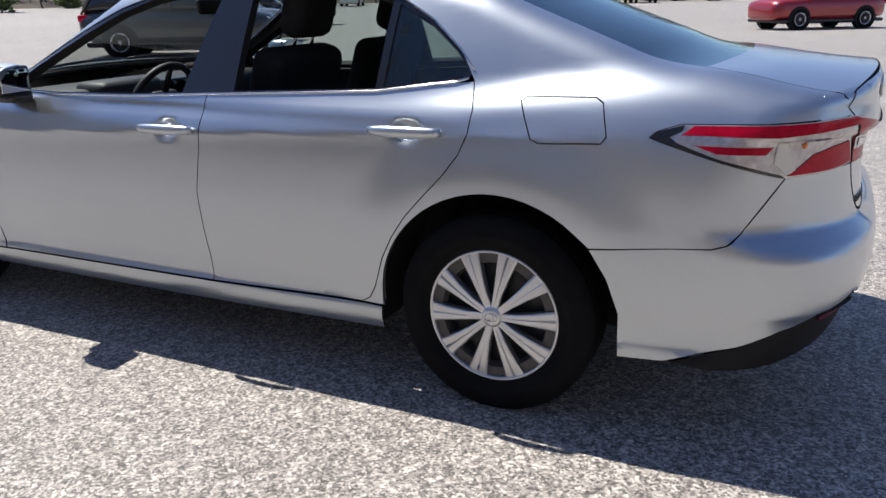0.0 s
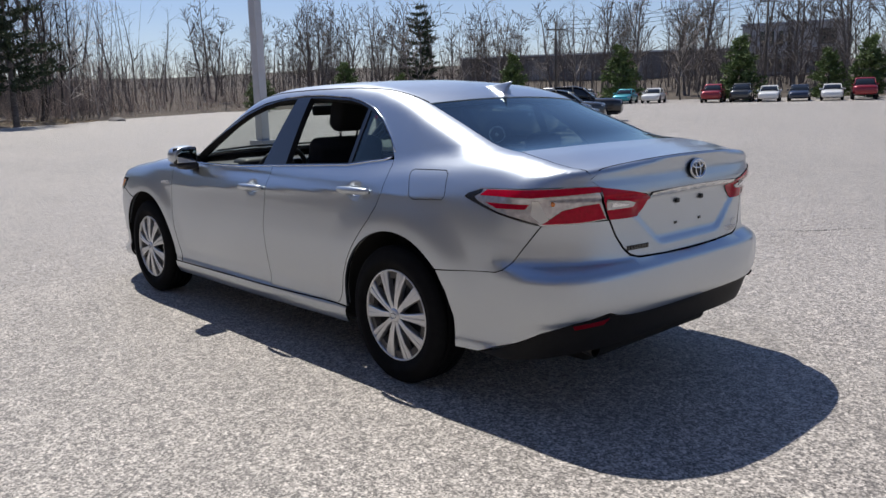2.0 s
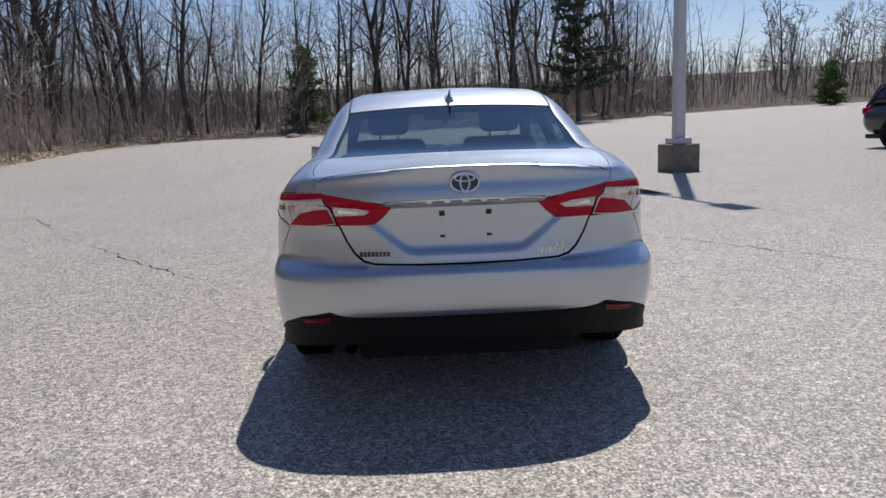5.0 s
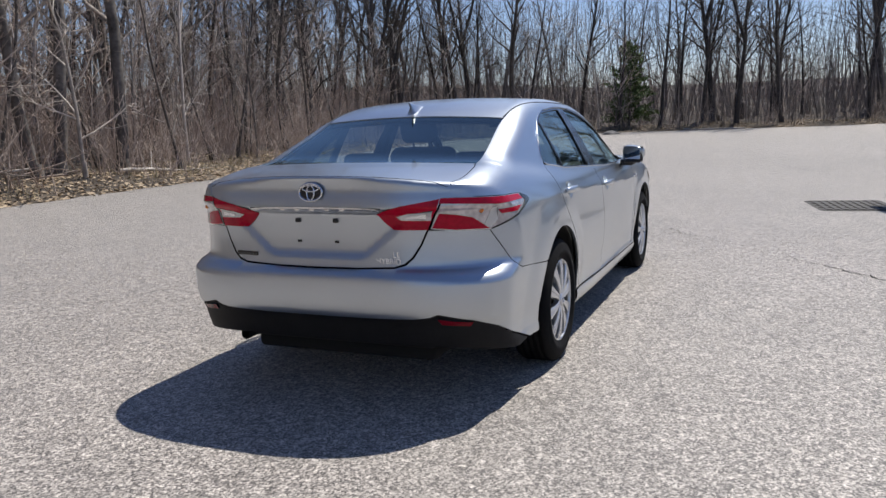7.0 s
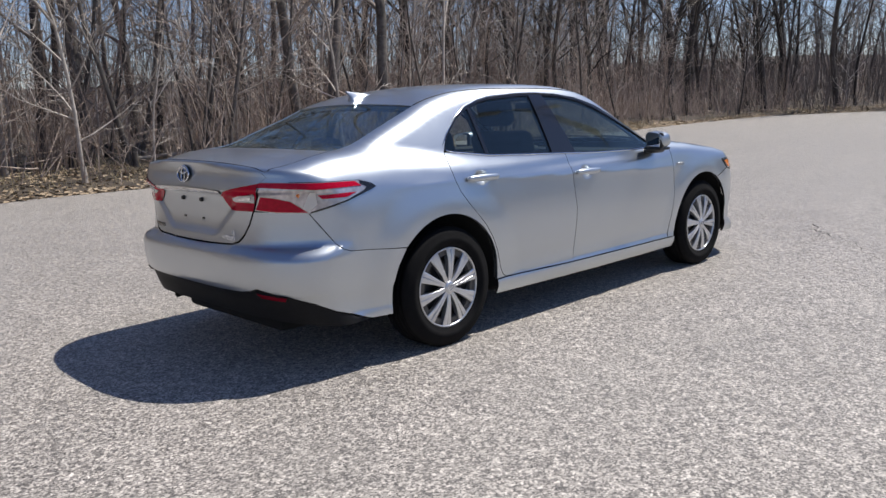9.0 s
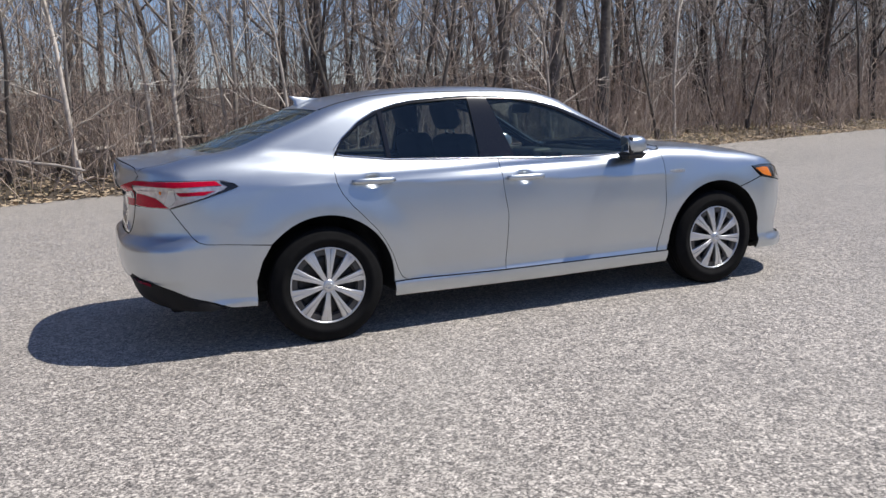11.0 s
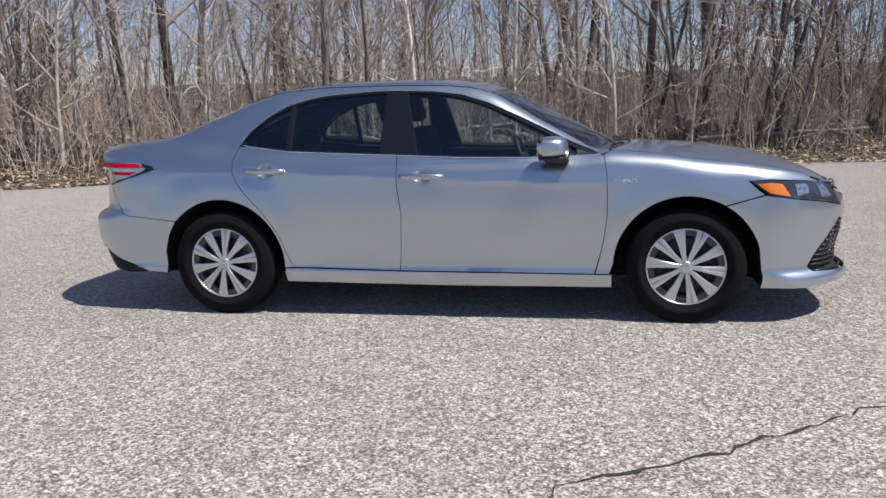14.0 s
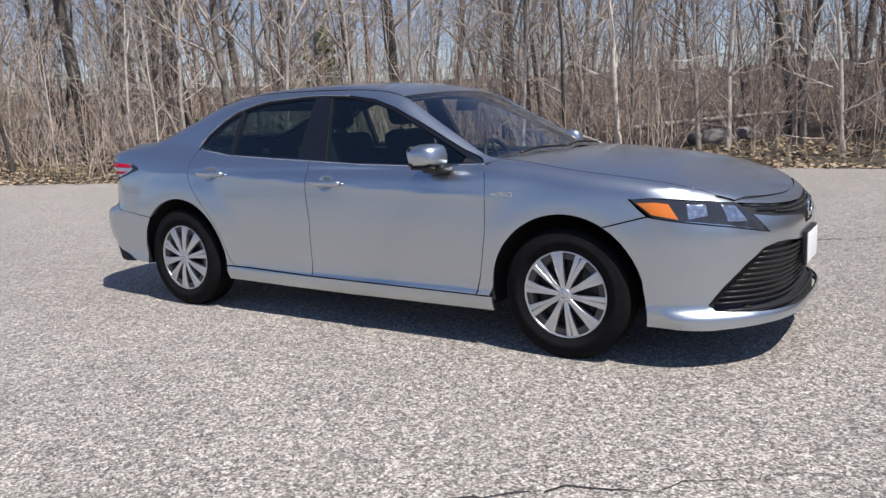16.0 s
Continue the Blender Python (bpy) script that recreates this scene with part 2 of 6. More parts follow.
def cast(o, d, reach):
    """Where rays from o along d first meet the shell."""
    n = 90
    t0 = np.zeros(len(o))
    f0 = field(*o.T)
    lo, hi, done = np.zeros(len(o)), np.full(len(o), reach), np.zeros(len(o), bool)
    for k in range(1, n + 1):
        t = np.full(len(o), reach * k / n)
        f1 = field(*(o + d * t[:, None]).T)
        hit = (~done) & (f1 <= 0)
        lo[hit], hi[hit] = t0[hit], t[hit]
        done |= hit
        t0 = t
    for _ in range(22):
        m = (lo + hi) / 2
        inside = field(*(o + d * m[:, None]).T) <= 0
        hi, lo = np.where(inside, m, hi), np.where(inside, lo, m)
    return o + d * ((lo + hi) / 2)[:, None]


def gradient(p):
    e = 0.004
    g = np.stack([field(*(p + v).T) - field(*(p - v).T) for v in np.eye(3) * e], 1)
    return g / np.linalg.norm(g, axis=1)[:, None]


REAR_AXIS, FRONT_AXIS, RING = -1.5, 1.3, 0.85


def project(uv, way, s=1):
    """Puts flat places on the shell: side (x, z), top (x, y), tail and nose (arc, z)."""
    u, v = np.asarray(uv, float).T
    k = np.zeros_like(u)
    if way == "side":
        return cast(np.stack([u, k + 1.25 * s, v], 1), np.stack([k, k - s, k], 1), 1.0)
    if way == "top":
        return cast(np.stack([u, v * s, k + 1.7], 1), np.stack([k, k, k - 1], 1), 1.2)
    q = u / RING * s
    if way == "tail":
        return cast(np.stack([REAR_AXIS - 1.6 * np.cos(q), 1.6 * np.sin(q), v], 1), np.stack([np.cos(q), -np.sin(q), k], 1), 1.3)
    return cast(np.stack([FRONT_AXIS + 1.6 * np.cos(q), 1.6 * np.sin(q), v], 1), np.stack([-np.cos(q), -np.sin(q), k], 1), 1.3)


def tail_arc(x, y):
    return RING * math.atan2(y, REAR_AXIS - x)


def nose_arc(x, y):
    return RING * math.atan2(y, x - FRONT_AXIS)


def dense(poly, step):
    out = []
    for (a, b), (c, d) in zip(poly, poly[1:] + poly[:1]):
        n = max(1, int(math.hypot(c - a, d - b) / step + 0.5))
        out += [(a + (c - a) * i / n, b + (d - b) * i / n) for i in range(n)]
    return out


def open_line(pts, step):
    """Evenly filled points along an open line."""
    return dense(pts, step)[:sum(max(1, int(math.hypot(c - a, d - b) / step + 0.5)) for (a, b), (c, d) in zip(pts, pts[1:]))] + [pts[-1]]


def inset(poly, w):
    """Moves a closed outline inwards by w."""
    p = np.array(poly)
    area = np.sum(p[:, 0] * np.roll(p[:, 1], -1) - np.roll(p[:, 0], -1) * p[:, 1])
    e = np.roll(p, -1, 0) - p
    e /= np.maximum(np.linalg.norm(e, axis=1), 1e-9)[:, None]
    n = np.stack([-e[:, 1], e[:, 0]], 1) * np.sign(area)
    m = n + np.roll(n, 1, 0)
    m /= np.maximum(np.sum(m * m, 1), 0.5)[:, None] / 2
    return [tuple(q) for q in p + m * w]


def inside(poly, pts):
    p, x, y = np.array(poly), pts[:, 0], pts[:, 1]
    c = np.zeros(len(pts), bool)
    for (a, b), (d, e) in zip(p, np.roll(p, -1, 0)):
        if b != e:
            c ^= ((b > y) != (e > y)) & (x < (d - a) * (y - b) / (e - b) + a)
    return c


def shell_panel(name, poly, way, s, material, parent, label="", lift=0.0, deep=0.014, gap=0.0019, step=0.03, holes=(), edge=None):
    """A panel cut out of the shell along a flat outline, with returned edges, so that joints between panels are real gaps."""
    from mathutils.geometry import delaunay_2d_cdt
    rim = inset(dense(poly, step * 0.7), gap)
    hrims = [inset(dense(h, step * 0.7), -gap) for h in holes]
    p = np.array(rim)
    gx, gy = np.meshgrid(np.arange(p[:, 0].min(), p[:, 0].max(), step), np.arange(p[:, 1].min(), p[:, 1].max(), step * 0.87))
    gx = gx + (np.arange(len(gx)) % 2)[:, None] * step / 2
    g = np.stack([gx.ravel(), gy.ravel()], 1)
    keep = inside(inset(rim, step * 0.35), g)
    for h in hrims:
        keep &= ~inside(inset(h, -step * 0.35), g)
    g = g[keep]
    loops, verts = [], []
    for r in [rim, *hrims]:
        loops.append(list(range(len(verts), len(verts) + len(r))))
        verts += r
    edges = [(l[i], l[(i + 1) % len(l)]) for l in loops for i in range(len(l))]
    vs = [Vector(v) for v in verts] + [Vector(v) for v in g]
    co, _, faces, *_ = delaunay_2d_cdt(vs, edges, [], 0, 1e-6)
    uv = np.array([tuple(c) for c in co])
    cent = np.array([uv[list(f)].mean(0) for f in faces])
    ok = inside(rim, cent)
    for h in hrims:
        ok &= ~inside(h, cent)
    faces = [tuple(f) for f, k in zip(faces, ok) if k]
    pos = project(uv, way, s)
    nor = gradient(pos)
    pos = pos + nor * lift
    a, b, c = (pos[[f[i] for f in faces]] for i in range(3))
    flip = np.sum(np.cross(b - a, c - a) * nor[[f[0] for f in faces]], 1) < 0
    faces = [f[::-1] if k else f for f, k in zip(faces, flip)]
    n = len(pos)
    count = {}
    for f in faces:
        for i in range(3):
            k = (f[i], f[(i + 1) % 3])
            count[k] = count.get(k, 0) + 1
    border = [e for e in count if (e[1], e[0]) not in count]
    ring = sorted({i for e in border for i in e})
    low = {v: n + k for k, v in enumerate(ring)}
    pos2 = np.concatenate([pos, pos[ring] - nor[ring] * deep])
    rims = [(e[1], e[0], low[e[0]], low[e[1]]) for e in border]
    me = bpy.data.meshes.new(name)
    me.from_pydata(pos2.tolist(), [], faces + rims)
    me.materials.append(material)
    # Black returns by default: the shade of the joint is in their colour.
    me.materials.append(edge or SEAL_GAP_SHADE)
    me.polygons.foreach_set("use_smooth", [True] * len(faces) + [False] * len(rims))
    me.polygons.foreach_set("material_index", [0] * len(faces) + [1] * len(rims))
    me.normals_split_custom_set([tuple(nor[v]) for f in faces for v in f] + [(0, 0, 0)] * (4 * len(rims)))
    return part(name, me, None, parent, label)


def arch(x0, r, a0, a1, n=22):
    return [(x0 + r * math.cos(radians(a0 + (a1 - a0) * k / n)), HUB_Z + r * math.sin(radians(a0 + (a1 - a0) * k / n))) for k in range(n + 1)]


SEAM = curve((-2.46, 0.60), (-2.36, 0.635), (-2.2, 0.660), (-2.08, 0.652), (-1.97, 0.622), (-1.7, 0.59), (-1.35, 0.555), (-0.9, 0.565), (-0.3, 0.575), (0.25, 0.58), (0.6, 0.64), (0.9, 0.69), (1.05, 0.71))


def seam_z(xs):
    xs = np.array(xs)
    return project(np.stack([xs, SEAM(xs)], 1), "top")[:, 2]


DLO_TOP = [(-1.297, 1.092), (-1.239, 1.155), (-1.125, 1.245), (-1.014, 1.303), (-0.88, 1.340), (-0.763, 1.360), (-0.484, 1.376), (-0.31, 1.377), (-0.1, 1.366), (0.098, 1.338), (0.266, 1.286), (0.466, 1.197), (0.767, 1.046), (0.935, 0.972)]
BELT = [(-1.297, 1.092), (-1.285, 1.068), (-1.24, 1.055), (-1.15, 1.045), (-0.97, 1.021), (-0.61, 1.003), (-0.27, 0.988), (0.1, 0.970), (0.5, 0.962), (0.935, 0.972)]
REAR_DOOR_EDGE = [(-0.921, 0.306), (-0.955, 0.325), (-0.980, 0.37), (-1.017, 0.477), (-1.06, 0.56), (-1.112, 0.635), (-1.18, 0.71), (-1.243, 0.776), (-1.295, 0.845), (-1.322, 0.91), (-1.325, 0.98), (-1.303, 1.06)]
B_LINE = [(-0.27, 0.986), (-0.268, 0.90), (-0.264, 0.808), (-0.252, 0.72), (-0.240, 0.639), (-0.25, 0.45), (-0.262, 0.292)]
FRONT_EDGE = [(0.952, 0.972), (0.968, 0.88), (0.972, 0.783), (0.972, 0.619), (0.955, 0.50), (0.935, 0.40), (0.901, 0.284)]



def font_mesh(text, size, depth):
    cu = bpy.data.curves.new("lettering", "FONT")
    cu.body, cu.size, cu.extrude, cu.align_x, cu.align_y = text, size, depth, "CENTER", "CENTER"
    ob = bpy.data.objects.new("lettering", cu)
    scene.collection.objects.link(ob)
    bpy.context.view_layer.update()
    me = bpy.data.meshes.new_from_object(ob.evaluated_get(bpy.context.evaluated_depsgraph_get()))
    me.materials.clear()
    bpy.data.objects.remove(ob)
    return me


def ribbon(name, uv, way, s, material, parent, r, lift=0.0, label="", sides=6):
    """A thin strip that follows the shell along flat places."""
    p = project(uv, way, s)
    p = p + gradient(p) * lift
    bm = bmesh.new()
    tube(bm, p.tolist(), r, sides)
    return part(name, bm, material, parent, label)


def wheel_meshes():
    """Tyre, ten-spoke cover and its pieces, facing +y."""
    out = {}
    bm = bmesh.new()
    tread = [(0.334, 0.072)]
    for c in (0.05, 0.017, -0.017, -0.05):
        tread += [(0.334, c + 0.005), (0.327, c + 0.004), (0.327, c - 0.004), (0.334, c - 0.005)]
    revolve(bm, [(0.212, 0.075), (0.222, 0.090), (0.232, 0.098), (0.25, 0.101), (0.252, 0.104), (0.275, 0.106), (0.278, 0.104), (0.302, 0.101), (0.319, 0.092), (0.329, 0.082)] + tread + [(0.334, -0.072), (0.325, -0.09), (0.29, -0.104), (0.23, -0.095), (0.212, -0.075)], 72)
    out["tyre"] = bm
    bm = bmesh.new()
    revolve(bm, [(0.0, 0.040), (0.12, 0.040), (0.19, 0.058), (0.19, 0.030), (0.212, 0.030)], 48)
    out["backing"] = bm
    bm = bmesh.new()
    revolve(bm, [(0.2235, 0.080), (0.2235, 0.090), (0.220, 0.094), (0.2155, 0.093), (0.212, 0.088), (0.212, 0.070)], 64)
    out["rim_ring"] = bm
    bm = bmesh.new()
    revolve(bm, [(0.213, 0.080), (0.180, 0.082), (0.176, 0.070), (0.17, 0.05)], 64)
    out["inner_band"] = bm
    for kind, fork in (("spoke", 0.003), ("forked_spoke", 0.010)):
        bm = bmesh.new()
        rows = [(0.030, 0.0125, 0.095), (0.085, 0.0150, 0.101), (0.14, 0.0215, 0.099), (0.18, 0.0280, 0.095), (0.2155, 0.034, 0.090)]
        grid = []
        for k, (r, w, y) in enumerate(rows):
            g = fork * k / 4
            grid.append([bm.verts.new((r, y + d, u * w)) for u, d in ((-1, -0.03), (-1, -0.003), (-0.8, 0), (-0.12 - 0.5 * g * 10, 0), (0, -0.9 * g), (0.12 + 0.5 * g * 10, 0), (0.8, 0), (1, -0.003), (1, -0.03))])
        for a, b in zip(grid, grid[1:]):
            for j in range(8):
                bm.faces.new((a[j], a[j + 1], b[j + 1], b[j]))
        bmesh.ops.recalc_face_normals(bm, faces=bm.faces)
        out[kind] = bm
    bm = bmesh.new()
    revolve(bm, [(0.0, 0.1035), (0.022, 0.103), (0.029, 0.1015), (0.033, 0.097), (0.04, 0.09)], 32)
    out["centre_cap"] = bm
    bm = bmesh.new()
    for rx, rz in ((0.021, 0.014), (0.008, 0.013)):
        tube(bm, [(rx * math.cos(t), 0.1042, rz * math.sin(t)) for t in (math.tau * k / 24 for k in range(25))], 0.0016, 5, False)
    out["emblem"] = bm
    ms = {}
    for k, b in out.items():
        me = bpy.data.meshes.new(k)
        b.to_mesh(me)
        b.free()
        me.polygons.foreach_set("use_smooth", [k in ("tyre", "rim_ring", "centre_cap", "emblem", "backing")] * len(me.polygons))
        me.materials.append({"tyre": RUBBER, "backing": BLACK, "emblem": CHROME, "inner_band": BAND}.get(k, WHEEL))
        ms[k] = me
    return ms


BAND = mat("grey_band", (0.07, 0.065, 0.06), 0.5, scale=30, vary=0.2)


def add_wheel(car, ms, x, y, turn):
    m = pose(x, y, HUB_Z, 0, 0, 0 if y > 0 else 180)
    w = part("wheel", ms["backing"], None, car, "wheel with a silver ten-spoke cover")
    w.matrix_basis = m @ pose(0, 0, 0, 0, turn, 0)
    for k in ("tyre", "rim_ring", "inner_band", "centre_cap", "emblem"):
        part(k, ms[k], None, w)
    for k in range(10):
        o = part("spoke", ms["forked_spoke" if k % 2 else "spoke"], None, w)
        o.matrix_basis = pose(0, 0, 0, 0, 36 * k, 0)


def sedan():
    car = thing("sedan", "silver metallic four-door sedan parked alone on grey asphalt", "car")
    for s in (1, -1):
        skin = [p for p in BELT if p[0] > -0.27] + FRONT_EDGE + B_LINE[::-1]
        d = shell_panel("front_door", skin, "side", s, SILVER, car, step=0.02)
        rear = BELT[2:-3] + B_LINE + REAR_DOOR_EDGE
        d2 = shell_panel("rear_door", rear, "side", s, SILVER, car, step=0.02)
        shell_panel("door_trim", skin, "side", s, DASH, d, "dark inner door trim", lift=-0.05, gap=0.006)
        shell_panel("door_trim", rear, "side", s, DASH, d2, "dark inner door trim", lift=-0.05, gap=0.006)
        front_open = [(-0.235, 1.360), (-0.06, 1.351), (0.10, 1.322), (0.255, 1.271), (0.45, 1.182), (0.70, 1.060), (0.80, 1.005), (0.80, 0.978), (0.5, 0.975), (0.1, 0.983), (-0.145, 0.994)]
        rear_open = [(-0.958, 1.302), (-0.87, 1.327), (-0.763, 1.344), (-0.484, 1.360), (-0.372, 1.362), (-0.385, 1.006), (-0.61, 1.017), (-0.958, 1.033)]
        quarter_open = [(-1.276, 1.093), (-1.22, 1.153), (-1.11, 1.236), (-0.990, 1.292), (-0.990, 1.037), (-1.15, 1.058), (-1.258, 1.071)]
        outline = DLO_TOP + BELT[1:-1][::-1]
        shell_panel("window_frame", outline, "side", s, GLOSS_BLACK, car, "black door window frames and middle pillar", lift=-0.004, holes=[front_open, rear_open, quarter_open], gap=0.002, deep=0.035)
        shell_panel("quarter_glass", quarter_open, "side", s, GLASS, d2, lift=-0.009, deep=0.003, gap=-0.003)
        if s < 0:
            shell_panel("window_glass", front_open, "side", s, GLASS, d, lift=-0.012, deep=0.003, gap=-0.003)
            shell_panel("window_glass", rear_open, "side", s, GLASS, d2, lift=-0.012, deep=0.003, gap=-0.003)
        ribbon("belt_trim", open_line(BELT[1:], 0.04), "side", s, CHROME, car, 0.0048, 0.001, "thin bright belt moulding")
        ribbon("window_trim", open_line(DLO_TOP[:9], 0.04), "side", s, CHROME, car, 0.0035, 0.001, "thin bright window moulding")
        xs = np.concatenate([np.linspace(-2.37, -1.5, 34), np.linspace(-1.45, 0.985, 60)])
        rail = list(zip(xs.tolist(), (seam_z(xs) + 0.0017).tolist()))
        q = (REAR_DOOR_EDGE + DLO_TOP[1:] + [(0.985, 0.985)] + rail[::-1]
             + [(-2.372, 0.985), (-2.15, 0.973), (-1.95, 0.967), (-1.885, 0.945), (-1.868, 0.929), (-1.90, 0.918), (-2.0, 0.888), (-2.225, 0.826), (-2.13, 0.675), (-2.10, 0.645), (-2.06, 0.631), (-1.72, 0.600)]
             + arch(-AXLE, 0.405, 138, -4)[1:] + [(-1.0, 0.304)])
        flap = [(-1.475, 1.012), (-1.49, 1.024), (-1.70, 1.028), (-1.724, 1.014), (-1.748, 0.925), (-1.735, 0.905), (-1.55, 0.896), (-1.525, 0.908)]
        shell_panel("quarter_panel", q, "side", s, SILVER, car, step=0.022, holes=[flap] if s > 0 else (), edge=SILVER)
        if s > 0:
            shell_panel("fuel_flap", flap, "side", s, SILVER, car, step=0.02)
        shell_panel("pillar_lining", q, "side", s, LINING, car, "grey pillar lining inside the cabin", lift=-0.03, gap=0.008, step=0.05)
        xs = np.linspace(1.0, 2.09, 32)
        hy = HOOD_Y(xs)
        hood = list(zip(xs.tolist(), (project(np.stack([xs, hy], 1), "top")[:, 2] + 0.0013).tolist()))
        f = hood + [(2.10, 0.797), (2.06, 0.802), (1.952, 0.813), (1.85, 0.821), (1.738, 0.814), (1.79, 0.765), (1.825, 0.738)] + arch(AXLE, 0.405, 60, 184)[:-1] + [(0.985, 0.285), (0.906, 0.284)] + FRONT_EDGE[::-1][1:]
        shell_panel("front_fender", f, "side", s, SILVER, car, step=0.024)
        shell_panel("sill", [(-1.005, 0.300), (-0.93, 0.302), (-0.26, 0.288), (0.90, 0.280), (1.0, 0.281), (1.0, 0.20), (0.0, 0.198), (-1.0, 0.212)], "side", s, SILVER, car, "silver rocker sill below the doors")
        # handles
        for name, door, hx, hz in (("handle", d2, -1.105, 0.906), ("handle", d, -0.112, 0.862)):
            pts = project([(hx + 0.128, hz), (hx - 0.128, hz + 0.004)], "side", s)
            bm = bmesh.new()
            a, b = Vector(pts[0]), Vector(pts[1])
            line = []
            for k in range(13):
                t = k / 12
                line.append(a.lerp(b, t) + Vector((0, s * (0.004 + 0.026 * math.sin(math.pi * t) ** 0.45), 0)))
            tube(bm, line, [0.009 + 0.0105 * math.sin(math.pi * min(max(k / 12, 0.02), 0.98)) ** 0.4 for k in range(13)], 10)
            for v in bm.verts:
                v.co.y += (sum(p.y for p in line) / 13 - v.co.y) * 0.25
            part(name, bm, SILVER, door, "body-coloured pull handle")
        # door mirror
        bm = bmesh.new()
        bmesh.ops.create_uvsphere(bm, u_segments=28, v_segments=18, radius=1)
        for v in bm.verts:
            c = v.co
            p = Vector([math.copysign(abs(k) ** 0.62, k) for k in c])
            if p.x < -0.42:
                p.x = -0.42 - (abs(p.x) - 0.42) * 0.1
            sweep = 0.35 * p.y
            v.co = Vector((0.650 + 0.10 * p.x - 0.055 * sweep - 0.012 * p.z, s * (0.942 + 0.082 * p.y), 1.022 + 0.060 * p.z * (1 - 0.15 * p.y) + (0.006 * p.x)))
        for f in bm.faces:
            f.smooth = True
        bmesh.ops.recalc_face_normals(bm, faces=bm.faces)
        mir = part("door_mirror", bm, SILVER, car, "silver door mirror on a black foot")
        part("mirror_foot", boxed(0.62, 0.76, min(s * 0.84, s * 0.945), max(s * 0.84, s * 0.945), 0.930, 0.978, bevel=0.018), BLACK, mir)
        part("mirror_base", boxed(0.59, 0.73, min(s * 0.875, s * 1.0), max(s * 0.875, s * 1.0), 0.952, 0.972, bevel=0.009), BLACK, mir)
        turned = pose(0.602 if s > 0 else 0.613, s * 0.940, 1.022, 0, 0, -17 if s < 0 else 3)
        bm = bmesh.new()
        box(bm, -0.012, -0.007, -0.066, 0.066, -0.044, 0.044, 0.002, turned)
        part("mirror_glass", bm, MIRROR, mir)
        bm = bmesh.new()
        box(bm, -0.0065, 0.022, -0.079, 0.079, -0.055, 0.055, 0.012, turned)
        part("mirror_bezel", bm, BLACK, mir)
        shell_panel("mirror_corner", [(0.80, 1.0), (0.90, 0.975), (0.80, 0.975)], "side", s, BLACK, d, lift=0.002, gap=0.0)
        badge = font_mesh("HYBRID", 0.036, 0.0015)
        bo = part("lettering", badge, CHROME, car, "chrome HYBRID lettering")
        c = Vector(project([(1.072, 0.822)], "side", s)[0])
        bo.matrix_basis = Matrix.Translation(c + Vector((0, s * 0.003, 0))) @ pose(0, 0, 0, 90, 0, 0 if s < 0 else 180)
        # wheel houses
        for x in (-AXLE, AXLE):
            bm = bmesh.new()
            n = 24
            prof = [(0.425, 0.868), (0.425, 0.50), (0.0, 0.50)]
            rows = [[bm.verts.new((x + r * math.cos(t), s * y, HUB_Z + r * math.sin(t))) for t in (radians(-10 + 200 * k / n) for k in range(n + 1))] for r, y in prof]
            for q0, q1 in zip(rows, rows[1:]):
                for k in range(n):
                    bm.faces.new((q0[k], q0[k + 1], q1[k + 1], q1[k]))
            part("wheel_house", bm, WELL, car, "black wheel arch liner")

    def band(x_mid, x_side, y_side):
        """A cross line that bows towards the car's end."""
        y = np.linspace(-y_side, y_side, 25)
        return [(x_mid + (x_side - x_mid) * (v / y_side) ** 2, v) for v in y]

    xs = np.linspace(0.275, -1.33, 40)
    sm = SEAM(xs)
    roof_poly = list(zip(xs, sm)) + band(-1.39, -1.33, float(sm[-1]))[-2:0:-1] + list(zip(xs[::-1], -sm[::-1])) + band(0.33, 0.275, float(sm[0]))[1:-1]
    roof = shell_panel("roof", roof_poly, "top", 1, SILVER, car, step=0.035, edge=SILVER)
    shell_panel("headliner", roof_poly, "top", 1, LINING, car, "grey headliner", lift=-0.03, step=0.08)

    def sides(x0, x1, n=14):
        x = np.linspace(x0, x1, n)[1:-1]
        return list(zip(x, SEAM(x)))

    wind = band(0.33, 0.275, float(SEAM(0.275)))[::-1]
    base = band(1.12, 0.96, float(SEAM(0.96)))
    right = [(x, -y) for x, y in sides(0.275, 0.96)]
    shell_panel("windshield", wind + right + base + [(x, -y) for x, y in right[::-1]], "top", 1, WINDSHIELD, car, "tinted windshield", lift=-0.004, deep=0.004)
    rt = band(-1.39, -1.33, float(SEAM(-1.33)))
    rb = band(-2.04, -1.975, float(SEAM(-1.975)))
    rs = sides(-1.975, -1.33)
    pane = rt + rs[::-1] + rb[::-1] + [(x, -y) for x, y in rs]
    shell_panel("rear_window", pane, "top", 1, REAR_GLASS, car, "dark tinted rear window", lift=-0.004, deep=0.004)
    shell_panel("window_border", pane, "top", 1, GLOSS_BLACK, car, "black printed edge of the rear window", lift=-0.007, deep=0.003, holes=[inset(dense(pane, 0.05), 0.006)])
    lid = band(-2.445, -2.36, float(SEAM(-2.36)))
    ls = sides(-2.36, -1.975)
    trunk = shell_panel("trunk_lid", rb + ls[::-1] + lid[::-1] + [(x, -y) for x, y in ls], "top", 1, SILVER, car, step=0.022, deep=0.016, gap=0.0022)
    hb = band(1.13, 0.985, float(HOOD_Y(0.985)))
    hn = band(2.285, 2.165, 0.645)
    hx = np.linspace(1.02, 2.09, 30)
    hs = list(zip(hx, HOOD_Y(hx)))
